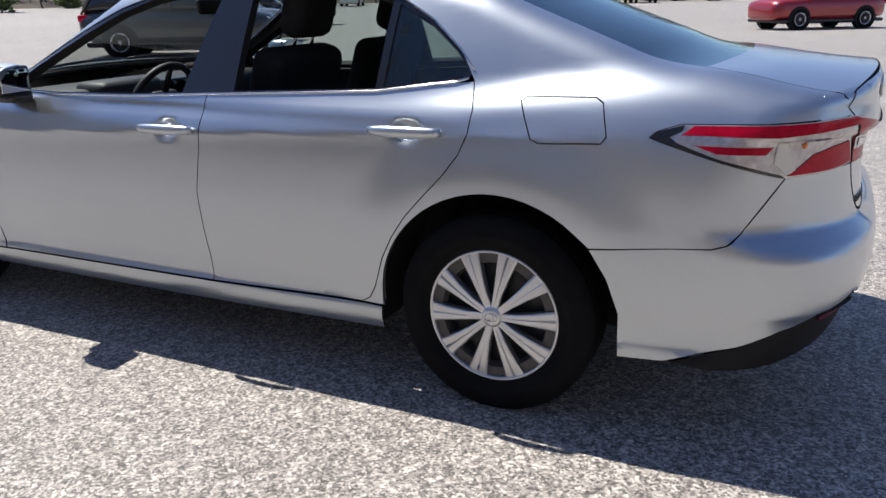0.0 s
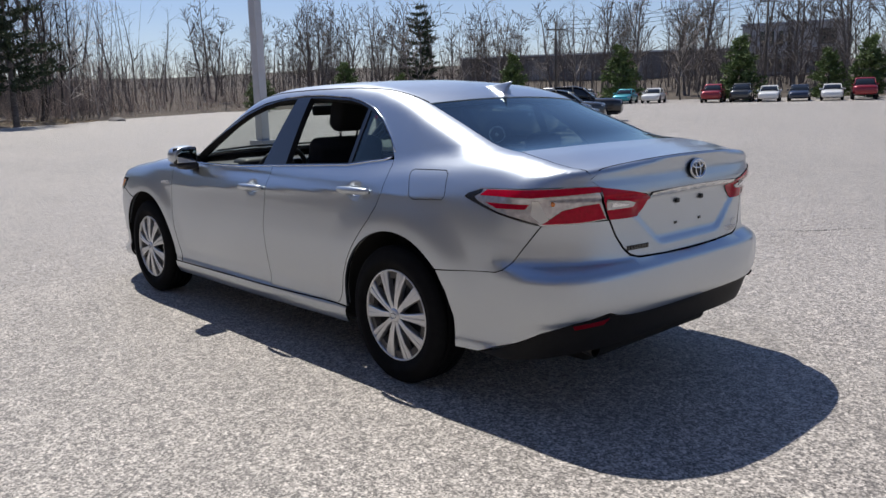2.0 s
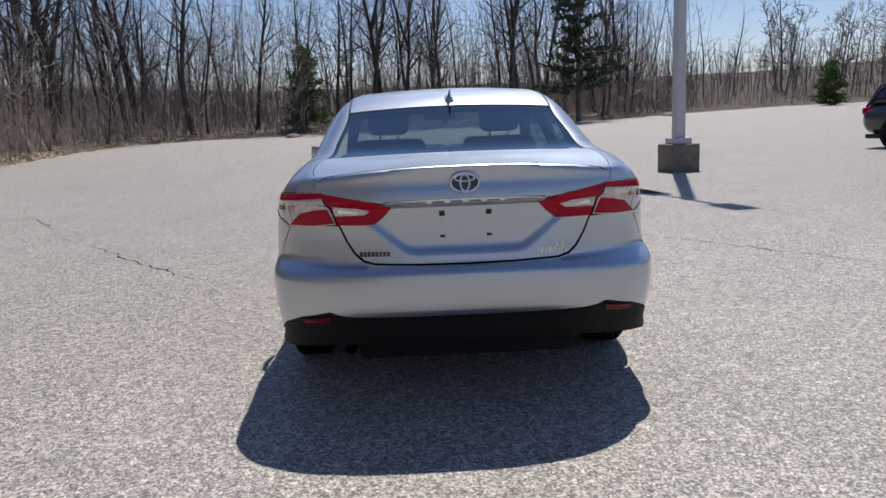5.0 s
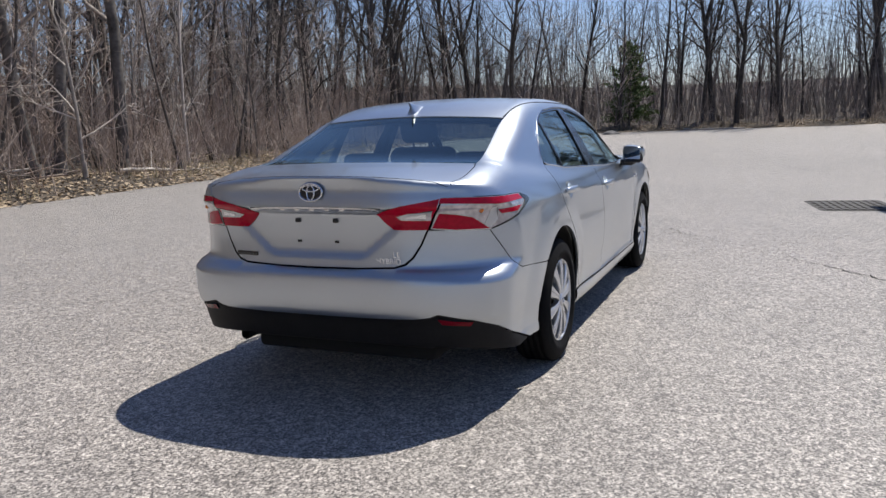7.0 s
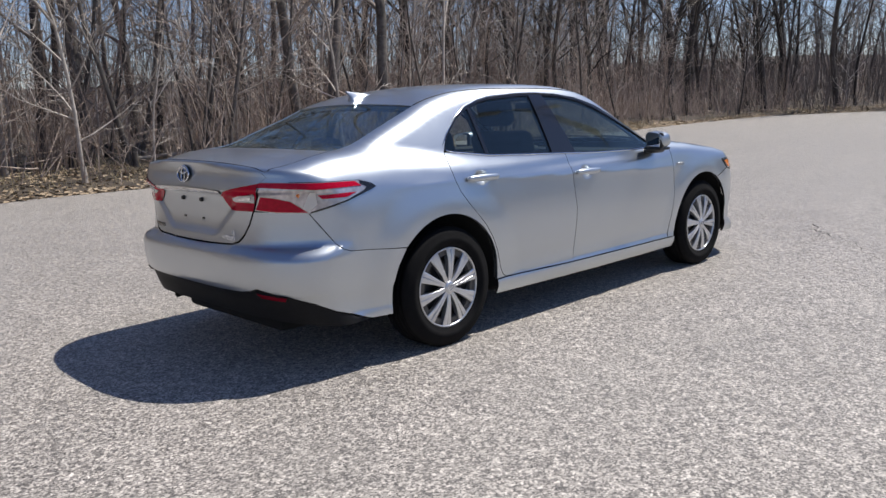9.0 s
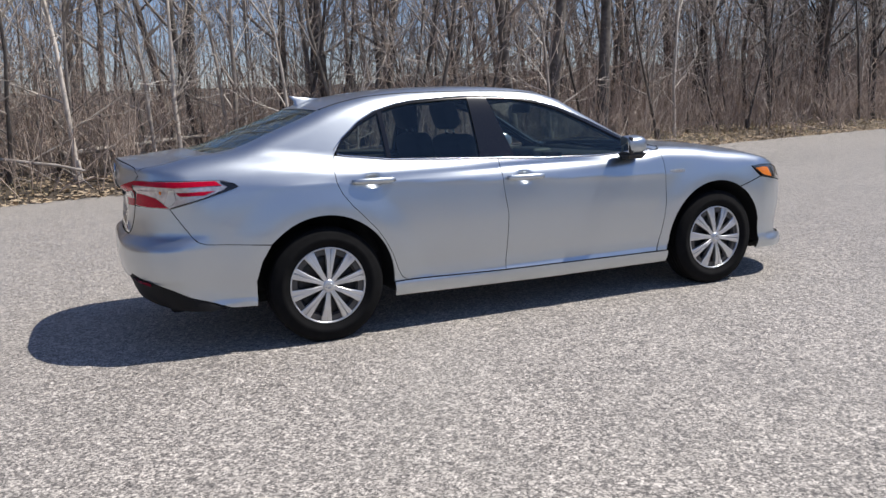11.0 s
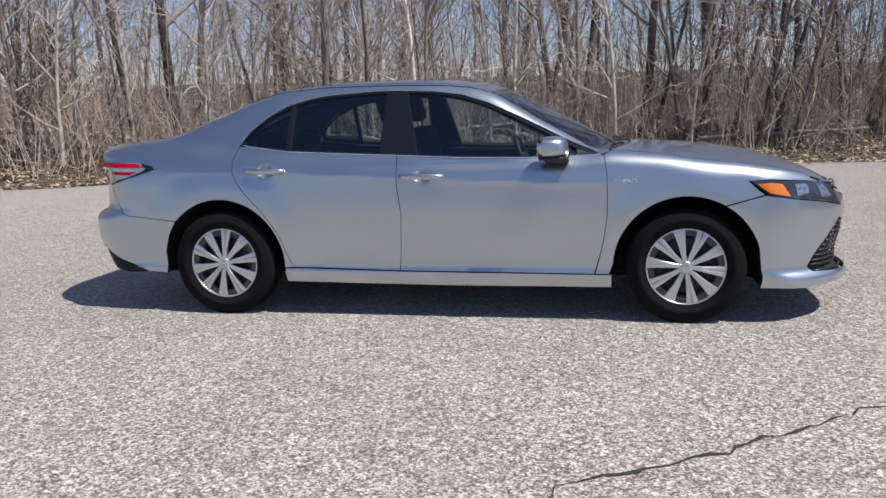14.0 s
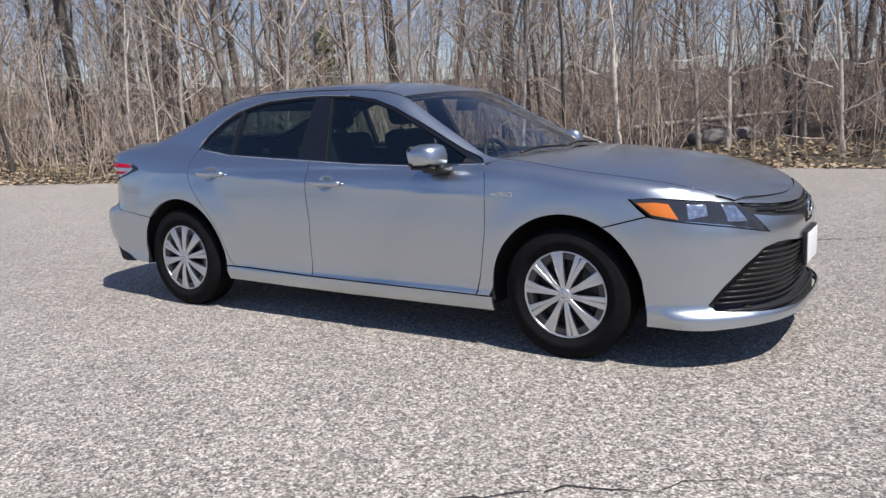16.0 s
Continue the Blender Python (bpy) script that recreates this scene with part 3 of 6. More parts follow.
    hood = shell_panel("hood", hb + hs + hn[::-1] + [(x, -y) for x, y in hs[::-1]], "top", 1, SILVER, car, step=0.03)
    cowl = band(1.12, 0.96, float(SEAM(0.96)))
    shell_panel("cowl", cowl + hb[::-1], "top", 1, BLACK, car, "black plastic cowl below the windshield", lift=-0.012, step=0.03, gap=0.0)
    for y0, y1 in ((0.50, -0.06), (-0.10, -0.56)):
        ribbon("wiper", [(1.085 - 0.20 * (y0 + (y1 - y0) * k / 8) ** 2 - 0.05 * math.sin(math.pi * k / 8), y0 + (y1 - y0) * k / 8) for k in range(9)], "top", 1, BLACK, car, 0.007, 0.012, "black wiper arm")

    def T(y, z):
        """A place on the tail, met from straight behind."""
        p = cast(np.array([[-3.0, y, z]]), np.array([[1.0, 0, 0]]), 1.2)[0]
        return (tail_arc(p[0], y), z)

    def both(half):
        """An outline from its left half, given from the top middle round to the bottom middle."""
        return half + [(-u, v) for u, v in half[::-1]]

    def W(x, y, z):
        """A place on the rear corner, met from the side."""
        p = project([(x, z)], "side")[0]
        return (tail_arc(x, p[1]), z)

    edge = [(x, y) for x, y in lid if y > 0.01]
    tops = project(edge, "top")
    face = both([(tail_arc(x, y), z - 0.001) for k, ((x, y), z) in enumerate(zip(edge, tops[:, 2]))] + [T(0.612, 0.985), T(0.57, 0.91), T(0.541, 0.845), T(0.51, 0.775), T(0.474, 0.72), T(0.44, 0.69), T(0.395, 0.676), T(0.2, 0.668), T(0.02, 0.666)])
    shell_panel("lid_face", face, "tail", 1, SILVER, trunk, step=0.016, deep=0.016, gap=0.0)
    for s in (1, -1):
        shell_panel("corner_filler", [T(0.55, 1.066), T(0.56, 0.98), W(-2.30, 0.7, 0.975), W(-2.26, 0.7, 1.02), W(-2.28, 0.7, 1.056)], "tail", s, SILVER, car, "silver joint behind the trunk corner", lift=-0.0025, step=0.02, edge=SILVER)
    bump = both([T(0.02, 0.660), T(0.2, 0.662), T(0.395, 0.669), T(0.445, 0.683), T(0.48, 0.714), T(0.516, 0.772), T(0.545, 0.838), W(-2.30, 0.72, 0.836), W(-2.225, 0.774, 0.826), W(-2.13, 0.845, 0.675), W(-2.10, 0.860, 0.645), W(-2.06, 0.87, 0.631), W(-1.72, 0.888, 0.598),
                 W(-1.775, 0.888, 0.51), W(-1.812, 0.888, 0.40), W(-1.815, 0.888, 0.262), W(-1.95, 0.87, 0.268), W(-2.15, 0.82, 0.34), W(-2.26, 0.76, 0.395), T(0.73, 0.438), T(0.70, 0.445), T(0.60, 0.470), T(0.56, 0.455), T(0.5, 0.447), T(0.25, 0.443), T(0.02, 0.442)])
    shell_panel("rear_bumper", bump, "tail", 1, SILVER, car, step=0.024)
    lower = both([T(0.02, 0.440), T(0.25, 0.441), T(0.5, 0.445), T(0.56, 0.453), T(0.60, 0.468), T(0.70, 0.443), T(0.73, 0.436), W(-2.26, 0.76, 0.393), W(-2.15, 0.82, 0.338), W(-1.96, 0.87, 0.266), W(-2.08, 0.84, 0.258), W(-2.22, 0.76, 0.272), T(0.62, 0.296), T(0.5, 0.305), T(0.4, 0.310), T(0.02, 0.312)])
    shell_panel("rear_valance", lower, "tail", 1, VALANCE, car, "black plastic lower rear valance", lift=-0.004, deep=0.02, edge=BLACK)
    for s in (1, -1):
        lamp = [T(0.614, 0.985), W(-2.33, 0.70, 0.984), W(-2.15, 0.80, 0.973), W(-1.95, 0.83, 0.968), W(-1.885, 0.84, 0.946), W(-1.865, 0.84, 0.929), W(-1.90, 0.84, 0.916), W(-2.05, 0.83, 0.870), W(-2.225, 0.774, 0.824), W(-2.33, 0.70, 0.830), T(0.552, 0.842), T(0.578, 0.91)]
        o = shell_panel("tail_lamp", lamp, "tail", s, CLEAR_LENS, car, "red and clear tail lamp with a smoked tip", lift=0.003, deep=0.02, gap=0.002, step=0.02)
        L = dict(way="tail", s=s, parent=o, lift=0.0055, deep=0.004, gap=0.001, step=0.018)
        shell_panel("smoked_tip", [W(-1.96, 0.83, 0.966), W(-1.885, 0.84, 0.945), W(-1.867, 0.84, 0.929), W(-1.90, 0.84, 0.917), W(-2.05, 0.83, 0.872), W(-2.22, 0.774, 0.827), W(-2.215, 0.774, 0.836), W(-2.05, 0.83, 0.882), W(-1.945, 0.84, 0.918), W(-1.925, 0.84, 0.932), W(-1.955, 0.84, 0.948)], material=GLOSS_BLACK, **L)
        shell_panel("red_lens", [T(0.605, 0.981), W(-2.33, 0.70, 0.980), W(-2.15, 0.80, 0.969), W(-1.985, 0.83, 0.964), W(-1.95, 0.84, 0.938), W(-2.20, 0.80, 0.938), W(-2.27, 0.74, 0.945), W(-2.34, 0.7, 0.952), T(0.60, 0.957)], material=RED_LENS, **L)
        shell_panel("red_stripe", [W(-1.985, 0.84, 0.914), W(-2.19, 0.79, 0.914), W(-2.17, 0.80, 0.892), W(-2.05, 0.83, 0.892)], material=RED_LENS, **L)
        shell_panel("white_wing", [W(-2.20, 0.79, 0.930), W(-2.225, 0.79, 0.930), W(-2.25, 0.77, 0.840), W(-2.222, 0.77, 0.836), W(-2.19, 0.77, 0.870)], material=WING, **{**L, "lift": 0.0045})
        shell_panel("red_corner", [T(0.592, 0.912), W(-2.335, 0.71, 0.905), W(-2.285, 0.72, 0.888), W(-2.225, 0.75, 0.832), W(-2.33, 0.70, 0.836), T(0.560, 0.847)], material=RED_LENS, **L)
        bm = bmesh.new()
        bmesh.ops.create_uvsphere(bm, u_segments=12, v_segments=8, radius=0.011)
        bulb = part("bulb", bm, AMBER, o)
        p = project([W(-2.262, 0.75, 0.918)], "tail", s)
        bulb.matrix_basis = Matrix.Translation((p + gradient(p) * 0.004)[0]) @ Matrix.Diagonal((0.6, 1.2, 1.0, 1))
        inner = [T(0.606, 0.980), T(0.45, 0.953), T(0.37, 0.935), T(0.312, 0.914), T(0.345, 0.872), T(0.39, 0.838), T(0.545, 0.838), T(0.573, 0.91)]
        o = shell_panel("lid_lamp", inner, "tail", s, RED_LENS, trunk, "red lamp on the trunk lid", lift=0.004, deep=0.02, gap=0.002, step=0.018)
        shell_panel("reversing_lens", [T(0.575, 0.932), T(0.46, 0.915), T(0.405, 0.900), T(0.43, 0.884), T(0.56, 0.880)], "tail", s, CLEAR_LENS, o, lift=0.0065, deep=0.004, gap=0.001, step=0.018)
        shell_panel("reversing_bulb", [T(0.54, 0.912), T(0.46, 0.902), T(0.45, 0.894), T(0.54, 0.890)], "tail", s, CHROME, o, lift=0.0085, deep=0.003, gap=0.001, step=0.018)
        shell_panel("reflector", [T(0.595, 0.452), T(0.605, 0.421), T(0.72, 0.408), T(0.735, 0.430)], "tail", s, DARK_RED, car, "dark red rear reflector", lift=0.005, deep=0.01, gap=0.001, step=0.02)
    shell_panel("trim_bar", both([T(0.02, 0.944), T(0.2, 0.943), T(0.345, 0.938), T(0.335, 0.922), T(0.2, 0.921), T(0.02, 0.921)]), "tail", 1, TRIM, trunk, "bright bar across the trunk lid", lift=0.006, deep=0.012, gap=0.0, step=0.015)
    # emblem, lettering bars, badges, plate screws
    ex = Vector(project([T(0.0, 1.012)], "tail")[0])

    def lid_x(z):
        """The slant on which the emblem lies."""
        lo, hi = float(TAIL(ex.z - 0.04)), float(TAIL(ex.z + 0.04))
        return lo + (hi - lo) * (z - ex.z + 0.04) / 0.08 - 0.004

    bm = bmesh.new()
    tube(bm, [(0, 0.060 * math.cos(t), ex.z + 0.040 * math.sin(t)) for t in (math.tau * k / 40 for k in range(41))], 0.0055, 8, False)
    tube(bm, [(0, 0.019 * math.cos(t), ex.z - 0.002 + 0.034 * math.sin(t)) for t in (math.tau * k / 32 for k in range(33))], 0.0042, 8, False)
    tube(bm, [(0, 0.042 * math.cos(t), ex.z + 0.018 + 0.014 * math.sin(t)) for t in (math.tau * k / 32 for k in range(33))], 0.0042, 8, False)
    for v in bm.verts:
        v.co.x += lid_x(v.co.z) - 0.005
    em = part("emblem", bm, CHROME, trunk, "chrome oval emblem")
    bm = bmesh.new()
    bmesh.ops.create_cone(bm, segments=36, radius1=1, radius2=1, depth=0.006, cap_ends=True)
    for v in bm.verts:
        z = ex.z + 0.038 * v.co.x
        v.co = Vector((lid_x(z) - v.co.z, 0.058 * v.co.y, z))
    part("backing", bm, GLOSS_BLACK, em, "dark disc behind the emblem", smooth=False)
    for k in range(5):
        y = 0.155 - 0.078 * k
        q = project([T(y, 0.931)], "tail")[0]
        part("letter_bar", boxed(q[0] - 0.0105, q[0] - 0.003, y - 0.012, y + 0.012, 0.9270, 0.9385, bevel=0.001), CHROME, trunk)
    for y, z in ((0.1, 0.878), (-0.1, 0.878)):
        q = project([T(y, z)], "tail")[0]
        part("plate_nut", boxed(q[0] - 0.012, q[0] + 0.01, y - 0.012, y + 0.012, z - 0.010, z + 0.010, bevel=0.004), BLACK, trunk)
    for y, z in ((0.1, 0.780), (-0.1, 0.780)):
        q = project([T(y, z)], "tail")[0]
        part("plate_nut", boxed(q[0] - 0.004, q[0] + 0.01, y - 0.011, y + 0.011, z - 0.006, z + 0.006, bevel=0.002), GLOSS_BLACK, trunk)
    for text, y, z, size in (("LE", -0.405, 0.728, 0.036), ("HYBRID", -0.368, 0.700, 0.036)):
        bo = part("lettering", font_mesh(text, size, 0.0015), CHROME, trunk, "chrome %s lettering" % text)
        q = project([T(y, z)], "tail")[0]
        bo.matrix_basis = Matrix.Translation((q[0] - 0.003, y, z)) @ pose(0, 0, 0, 90, 0, -90)
    for k in range(8):
        y = 0.452 - 0.0165 * k
        q = project([T(y, 0.714)], "tail")[0]
        part("badge_bar", boxed(q[0] - 0.004, q[0] + 0.003, y - 0.0065, y + 0.0065, 0.704, 0.724, bevel=0.001), GLOSS_BLACK, trunk)
    bm = bmesh.new()
    tube(bm, [(-2.0, 0.50, 0.25), (-2.22, 0.52, 0.272), (-2.315, 0.53, 0.268)], [0.026, 0.026, 0.027], 16, False)
    tube(bm, [(-2.0, 0.50, 0.25), (-2.22, 0.52, 0.272), (-2.313, 0.53, 0.268)], [0.022, 0.022, 0.023], 16, False)
    part("tailpipe", bm, BLACK, car, "short dark tailpipe")
    # nose
    def N(y, z):
        p = cast(np.array([[3.0, y, z]]), np.array([[-1.0, 0, 0]]), 1.2)[0]
        return (nose_arc(p[0], y), z)

    def V(x, y, z):
        p = project([(x, z)], "side")[0]
        return (nose_arc(x, p[1] if x < 2.2 else y), z)

    grille = both([N(0.02, 0.552), N(0.2, 0.560), N(0.42, 0.585), N(0.50, 0.586), N(0.58, 0.570), N(0.66, 0.50), N(0.72, 0.40), N(0.765, 0.315), N(0.755, 0.288), N(0.60, 0.272), N(0.35, 0.262), N(0.02, 0.258)])
    slot = both([N(0.02, 0.735), N(0.2, 0.742), N(0.42, 0.757), N(0.60, 0.778), N(0.645, 0.785), N(0.635, 0.735), N(0.50, 0.712), N(0.38, 0.700), N(0.12, 0.672), N(0.10, 0.63), N(0.02, 0.625)])
    fb = both([N(0.02, 0.775), N(0.25, 0.782), N(0.45, 0.790), N(0.645, 0.790), V(2.17, 0.66, 0.79), V(2.19, 0.648, 0.774), V(2.273, 0.588, 0.686), V(2.303, 0.554, 0.643), V(2.159, 0.721, 0.681), V(1.978, 0.839, 0.710), V(1.846, 0.872, 0.731), V(1.83, 0.873, 0.735), V(1.617, 0.893, 0.678), V(1.658, 0.893, 0.652), V(1.699, 0.89, 0.616), V(1.735, 0.89, 0.573), V(1.763, 0.89, 0.532), V(1.787, 0.89, 0.485), V(1.804, 0.89, 0.435), V(1.8175, 0.89, 0.33), V(1.818, 0.89, 0.205), V(2.1, 0.8, 0.200), N(0.6, 0.212), N(0.3, 0.22), N(0.02, 0.22)])
    shell_panel("front_bumper", fb, "nose", 1, SILVER, car, step=0.024, holes=[grille, slot])
    shell_panel("nose_panel", [(1.72, 0.80), (1.95, 0.80), (2.05, 0.765), (2.135, 0.70), (2.24, 0.56), (2.30, 0.40), (2.325, 0.2), (2.325, -0.2), (2.30, -0.40), (2.24, -0.56), (2.135, -0.70), (2.05, -0.765), (1.95, -0.80), (1.72, -0.80)], "top", 1, SILVER, car, "silver panel under the hood's front edge", lift=-0.009, edge=SILVER)
    tray = [(1.83, 0.79), (1.83, -0.79)] + [(float(NOSE(0.2)) - 0.03 - 0.40 * (abs(y) / 0.82) ** 3.6, y) for y in np.linspace(-0.79, 0.79, 29)]
    bm = bmesh.new()
    lo, hi = ([bm.verts.new((x, y, z)) for x, y in tray] for z in (0.206, 0.24))
    bm.faces.new(lo)
    bm.faces.new(hi)
    for k in range(len(tray)):
        bm.faces.new((lo[k - 1], lo[k], hi[k], hi[k - 1]))
    bmesh.ops.recalc_face_normals(bm, faces=bm.faces)
    part("undertray", bm, WELL, car, "black tray under the front bumper", smooth=False)
    gr = shell_panel("lower_grille", grille, "nose", 1, BLACK, car, "black lower grille with thin bars", lift=-0.035, gap=-0.01, step=0.03)
    for k in range(11):
        z = 0.280 + 0.0255 * k
        w = 0.74 - 0.05 * max(0, (z - 0.32)) / 0.07
        ribbon("grille_bar", [N(-w + 2 * w * j / 30, z + 0.012 * (j / 15 - 1) ** 2) for j in range(31)], "nose", 1, BLACK, gr, 0.0065, -0.012)
    sl = shell_panel("upper_grille", slot, "nose", 1, BLACK, car, "black upper grille slot", lift=-0.02, gap=-0.006, step=0.03)
    bm = bmesh.new()
    tube(bm, [(2.392, 0.062 * math.cos(t), 0.698 + 0.042 * math.sin(t)) for t in (math.tau * k / 32 for k in range(33))], 0.006, 8, False)
    part("emblem", bm, CHROME, sl, "chrome oval emblem")
    for z, w in ((0.725, 0.56), (0.705, 0.44)):
        ribbon("grille_bar", [N(-w + 2 * w * j / 24, z + 0.028 * (j / 12 - 1) ** 2) for j in range(25)], "nose", 1, GLOSS_BLACK, sl, 0.005, -0.008)
    br = part("plate_bracket", boxed(2.385, 2.408, -0.165, 0.165, 0.415, 0.590, bevel=0.004), BLACK, car, "black front plate bracket")
    part("plate", boxed(2.4085, 2.413, -0.152, 0.152, 0.425, 0.578, bevel=0.001), WHITE, br, "blank white plate")
    for s in (1, -1):
        hl = [V(1.742, 0.891, 0.818), V(1.846, 0.872, 0.734), V(1.978, 0.839, 0.712), V(2.159, 0.721, 0.683), V(2.298, 0.558, 0.645), V(2.268, 0.59, 0.69), V(2.19, 0.648, 0.770), V(2.165, 0.66, 0.789), V(2.06, 0.745, 0.800), V(1.952, 0.827, 0.810), V(1.85, 0.87, 0.819)]
        o = shell_panel("headlamp", hl, "nose", s, LAMP_DARK, car, "clear headlamp with an amber end", lift=0.002, deep=0.02, gap=0.001, step=0.02)
        L = dict(way="nose", s=s, parent=o, lift=0.0045, deep=0.004, gap=0.001, step=0.016)
        shell_panel("amber_lens", [V(1.775, 0.885, 0.799), V(1.85, 0.87, 0.803), V(1.915, 0.85, 0.795), V(1.965, 0.84, 0.722), V(1.85, 0.872, 0.745)], material=AMBER, **L)
        shell_panel("chrome_reflector", [V(1.985, 0.825, 0.790), V(2.06, 0.76, 0.788), V(2.075, 0.76, 0.735), V(2.0, 0.83, 0.722)], material=LAMP_REFLECTOR, **L)
        shell_panel("chrome_reflector", [V(2.115, 0.715, 0.782), V(2.165, 0.675, 0.775), V(2.22, 0.645, 0.70), V(2.15, 0.71, 0.705)], material=LAMP_REFLECTOR, **L)
        shell_panel("bright_strip", [V(1.99, 0.833, 0.716), V(2.159, 0.721, 0.690), V(2.285, 0.575, 0.655), V(2.285, 0.575, 0.650), V(2.159, 0.721, 0.684), V(1.99, 0.833, 0.712)], material=CHROME, **L)
    # fin
    bm = bmesh.new()
    rows = []
    for k in range(9):
        t = k / 8
        xk, hk, wk = -1.155 - 0.185 * t, 0.004 + 0.066 * t ** 1.3, 0.034 - 0.006 * t
        z0 = float(project([(xk, 0.0)], "top")[0][2]) - 0.006
        if k == 8:
            xk += 0.004
        rows.append([bm.verts.new((xk + (-0.03 if j in (3, 4, 5) else 0) * t, wk * w, z0 + hk * h)) for j, (w, h) in enumerate(((1, 0), (0.75, 0.18), (0.28, 0.55), (0.12, 0.95), (0, 1.03), (-0.12, 0.95), (-0.28, 0.55), (-0.75, 0.18), (-1, 0)))])
    for a, b in zip(rows, rows[1:]):
        for j in range(8):
            bm.faces.new((a[j], a[j + 1], b[j + 1], b[j]))
    bm.faces.new(rows[-1])
    bmesh.ops.recalc_face_normals(bm, faces=bm.faces)
    part("roof_fin", bm, SILVER, roof, "silver shark-fin aerial")
    for s in (1, -1):
        ribbon("roof_channel", [(x, float(SEAM(x)) - 0.004) for x in np.linspace(0.26, -1.32, 40)], "top", s, SEAL_GAP_SHADE, roof, 0.004, -0.001)
    # underside
    part("underbody", boxed(-2.25, 2.2, -0.50, 0.50, 0.19, 0.27, bevel=0.03), WELL, car, "black underbody")
    part("floor_pan", boxed(-0.98, 0.98, -0.82, 0.82, 0.215, 0.30, bevel=0.02), WELL, car, "black floor pan")
    part("rear_floor", boxed(-2.27, -1.83, -0.74, 0.74, 0.27, 0.36, bevel=0.03), WELL, car, "black rear floor")
    part("front_floor", boxed(1.83, 2.24, -0.62, 0.62, 0.215, 0.30, bevel=0.03), WELL, car, "black front undertray")
    part("rear_bay", boxed(-2.3, -1.0, -0.52, 0.52, 0.26, 0.95, bevel=0.04), WELL, car, "dark trunk compartment")
    part("engine_bay", boxed(0.95, 2.15, -0.52, 0.52, 0.26, 0.72, bevel=0.04), WELL, car, "dark engine compartment")
    # cabin
    for y in (0.37, -0.37):
        bm = bmesh.new()
        m = pose(-0.19, y, 0.50, 0, -17, 0)
        box(bm, -0.07, 0.07, -0.245, 0.245, 0.0, 0.66, 0.055, m)
        seat = part("front_seat", bm, CLOTH, car, "dark cloth front seat")
        part("cushion", boxed(-0.20, 0.34, y - 0.25, y + 0.25, 0.36, 0.54, bevel=0.05), CLOTH, seat)
        bm = bmesh.new()
        box(bm, -0.055, 0.055, -0.135, 0.135, 0.70, 0.90, 0.05, m)
        hr = part("headrest", bm, CLOTH, seat)
        for dy in (-0.06, 0.06):
            bm = bmesh.new()
            tube(bm, [m @ Vector((0, dy, 0.64)), m @ Vector((0, dy, 0.73))], 0.007, 8)
            part("post", bm, CHROME, hr)
    bm = bmesh.new()
    box(bm, -0.06, 0.06, -0.62, 0.62, 0.0, 0.58, 0.05, pose(-1.02, 0, 0.42, 0, -22, 0))
    bench = part("rear_bench", bm, CLOTH, car, "dark cloth rear bench")
    part("cushion", boxed(-1.05, -0.52, -0.62, 0.62, 0.33, 0.47, bevel=0.05), CLOTH, bench)
    for y in (0.36, 0.0, -0.36):
        part("headrest", boxed(-1.33, -1.22, y - 0.125, y + 0.125, 0.985, 1.135 if y else 1.07, bevel=0.045), CLOTH, bench)
    part("parcel_shelf", boxed(-1.95, -1.2, -0.60, 0.60, 0.965, 0.995, bevel=0.012), DASH, car, "dark parcel shelf")
    part("brake_light", boxed(-1.93, -1.84, -0.13, 0.13, 1.005, 1.035, bevel=0.008), BLACK, car, "high-mounted brake light housing")
    dash = part("dashboard", boxed(0.62, 1.02, -0.66, 0.66, 0.62, 0.945, bevel=0.05), DASH, car, "dark dashboard")
    part("instrument_hood", boxed(0.55, 0.75, 0.18, 0.55, 0.84, 0.975, bevel=0.04), DASH, dash)
    part("screen", boxed(0.60, 0.63, -0.14, 0.14, 0.80, 0.95, bevel=0.008), GLOSS_BLACK, dash)
    part("console", boxed(-0.15, 0.66, -0.12, 0.12, 0.30, 0.62, bevel=0.04), DASH, car, "dark centre console")
    m = pose(0.40, 0.37, 0.875, 0, 65, 0)
    bm = bmesh.new()
    tube(bm, [m @ Vector((0.185 * math.cos(t), 0.185 * math.sin(t), 0)) for t in (math.tau * k / 40 for k in range(41))], 0.016, 10, False)
    sw = part("steering_wheel", bm, DASH, car, "dark steering wheel")
    bm = bmesh.new()
    box(bm, -0.06, 0.06, -0.075, 0.075, -0.02, 0.02, 0.018, m)
    part("hub", bm, DASH, sw)
    for a in (90, -90, 180):
        bm = bmesh.new()
        q = m @ pose(0, 0, 0, 0, 0, a)
        tube(bm, [q @ Vector((0.06, 0, 0)), q @ Vector((0.178, 0, 0))], [0.016, 0.011], 8)
        part("wheel_spoke", bm, CHROME if a != 180 else DASH, sw)
    bm = bmesh.new()
    box(bm, -0.015, 0.015, -0.12, 0.12, -0.035, 0.035, 0.013, pose(0.36, 0.0, 1.285, 0, 10, 0))
    part("rear_view_mirror", bm, BLACK, car, "black interior rear-view mirror")
    ms = wheel_meshes()
    for x, y, turn in ((-AXLE, 0.797, 4), (AXLE, 0.795, 20), (-AXLE, -0.797, 11), (AXLE, -0.795, -7)):
        add_wheel(car, ms, x, y, turn)
    return car


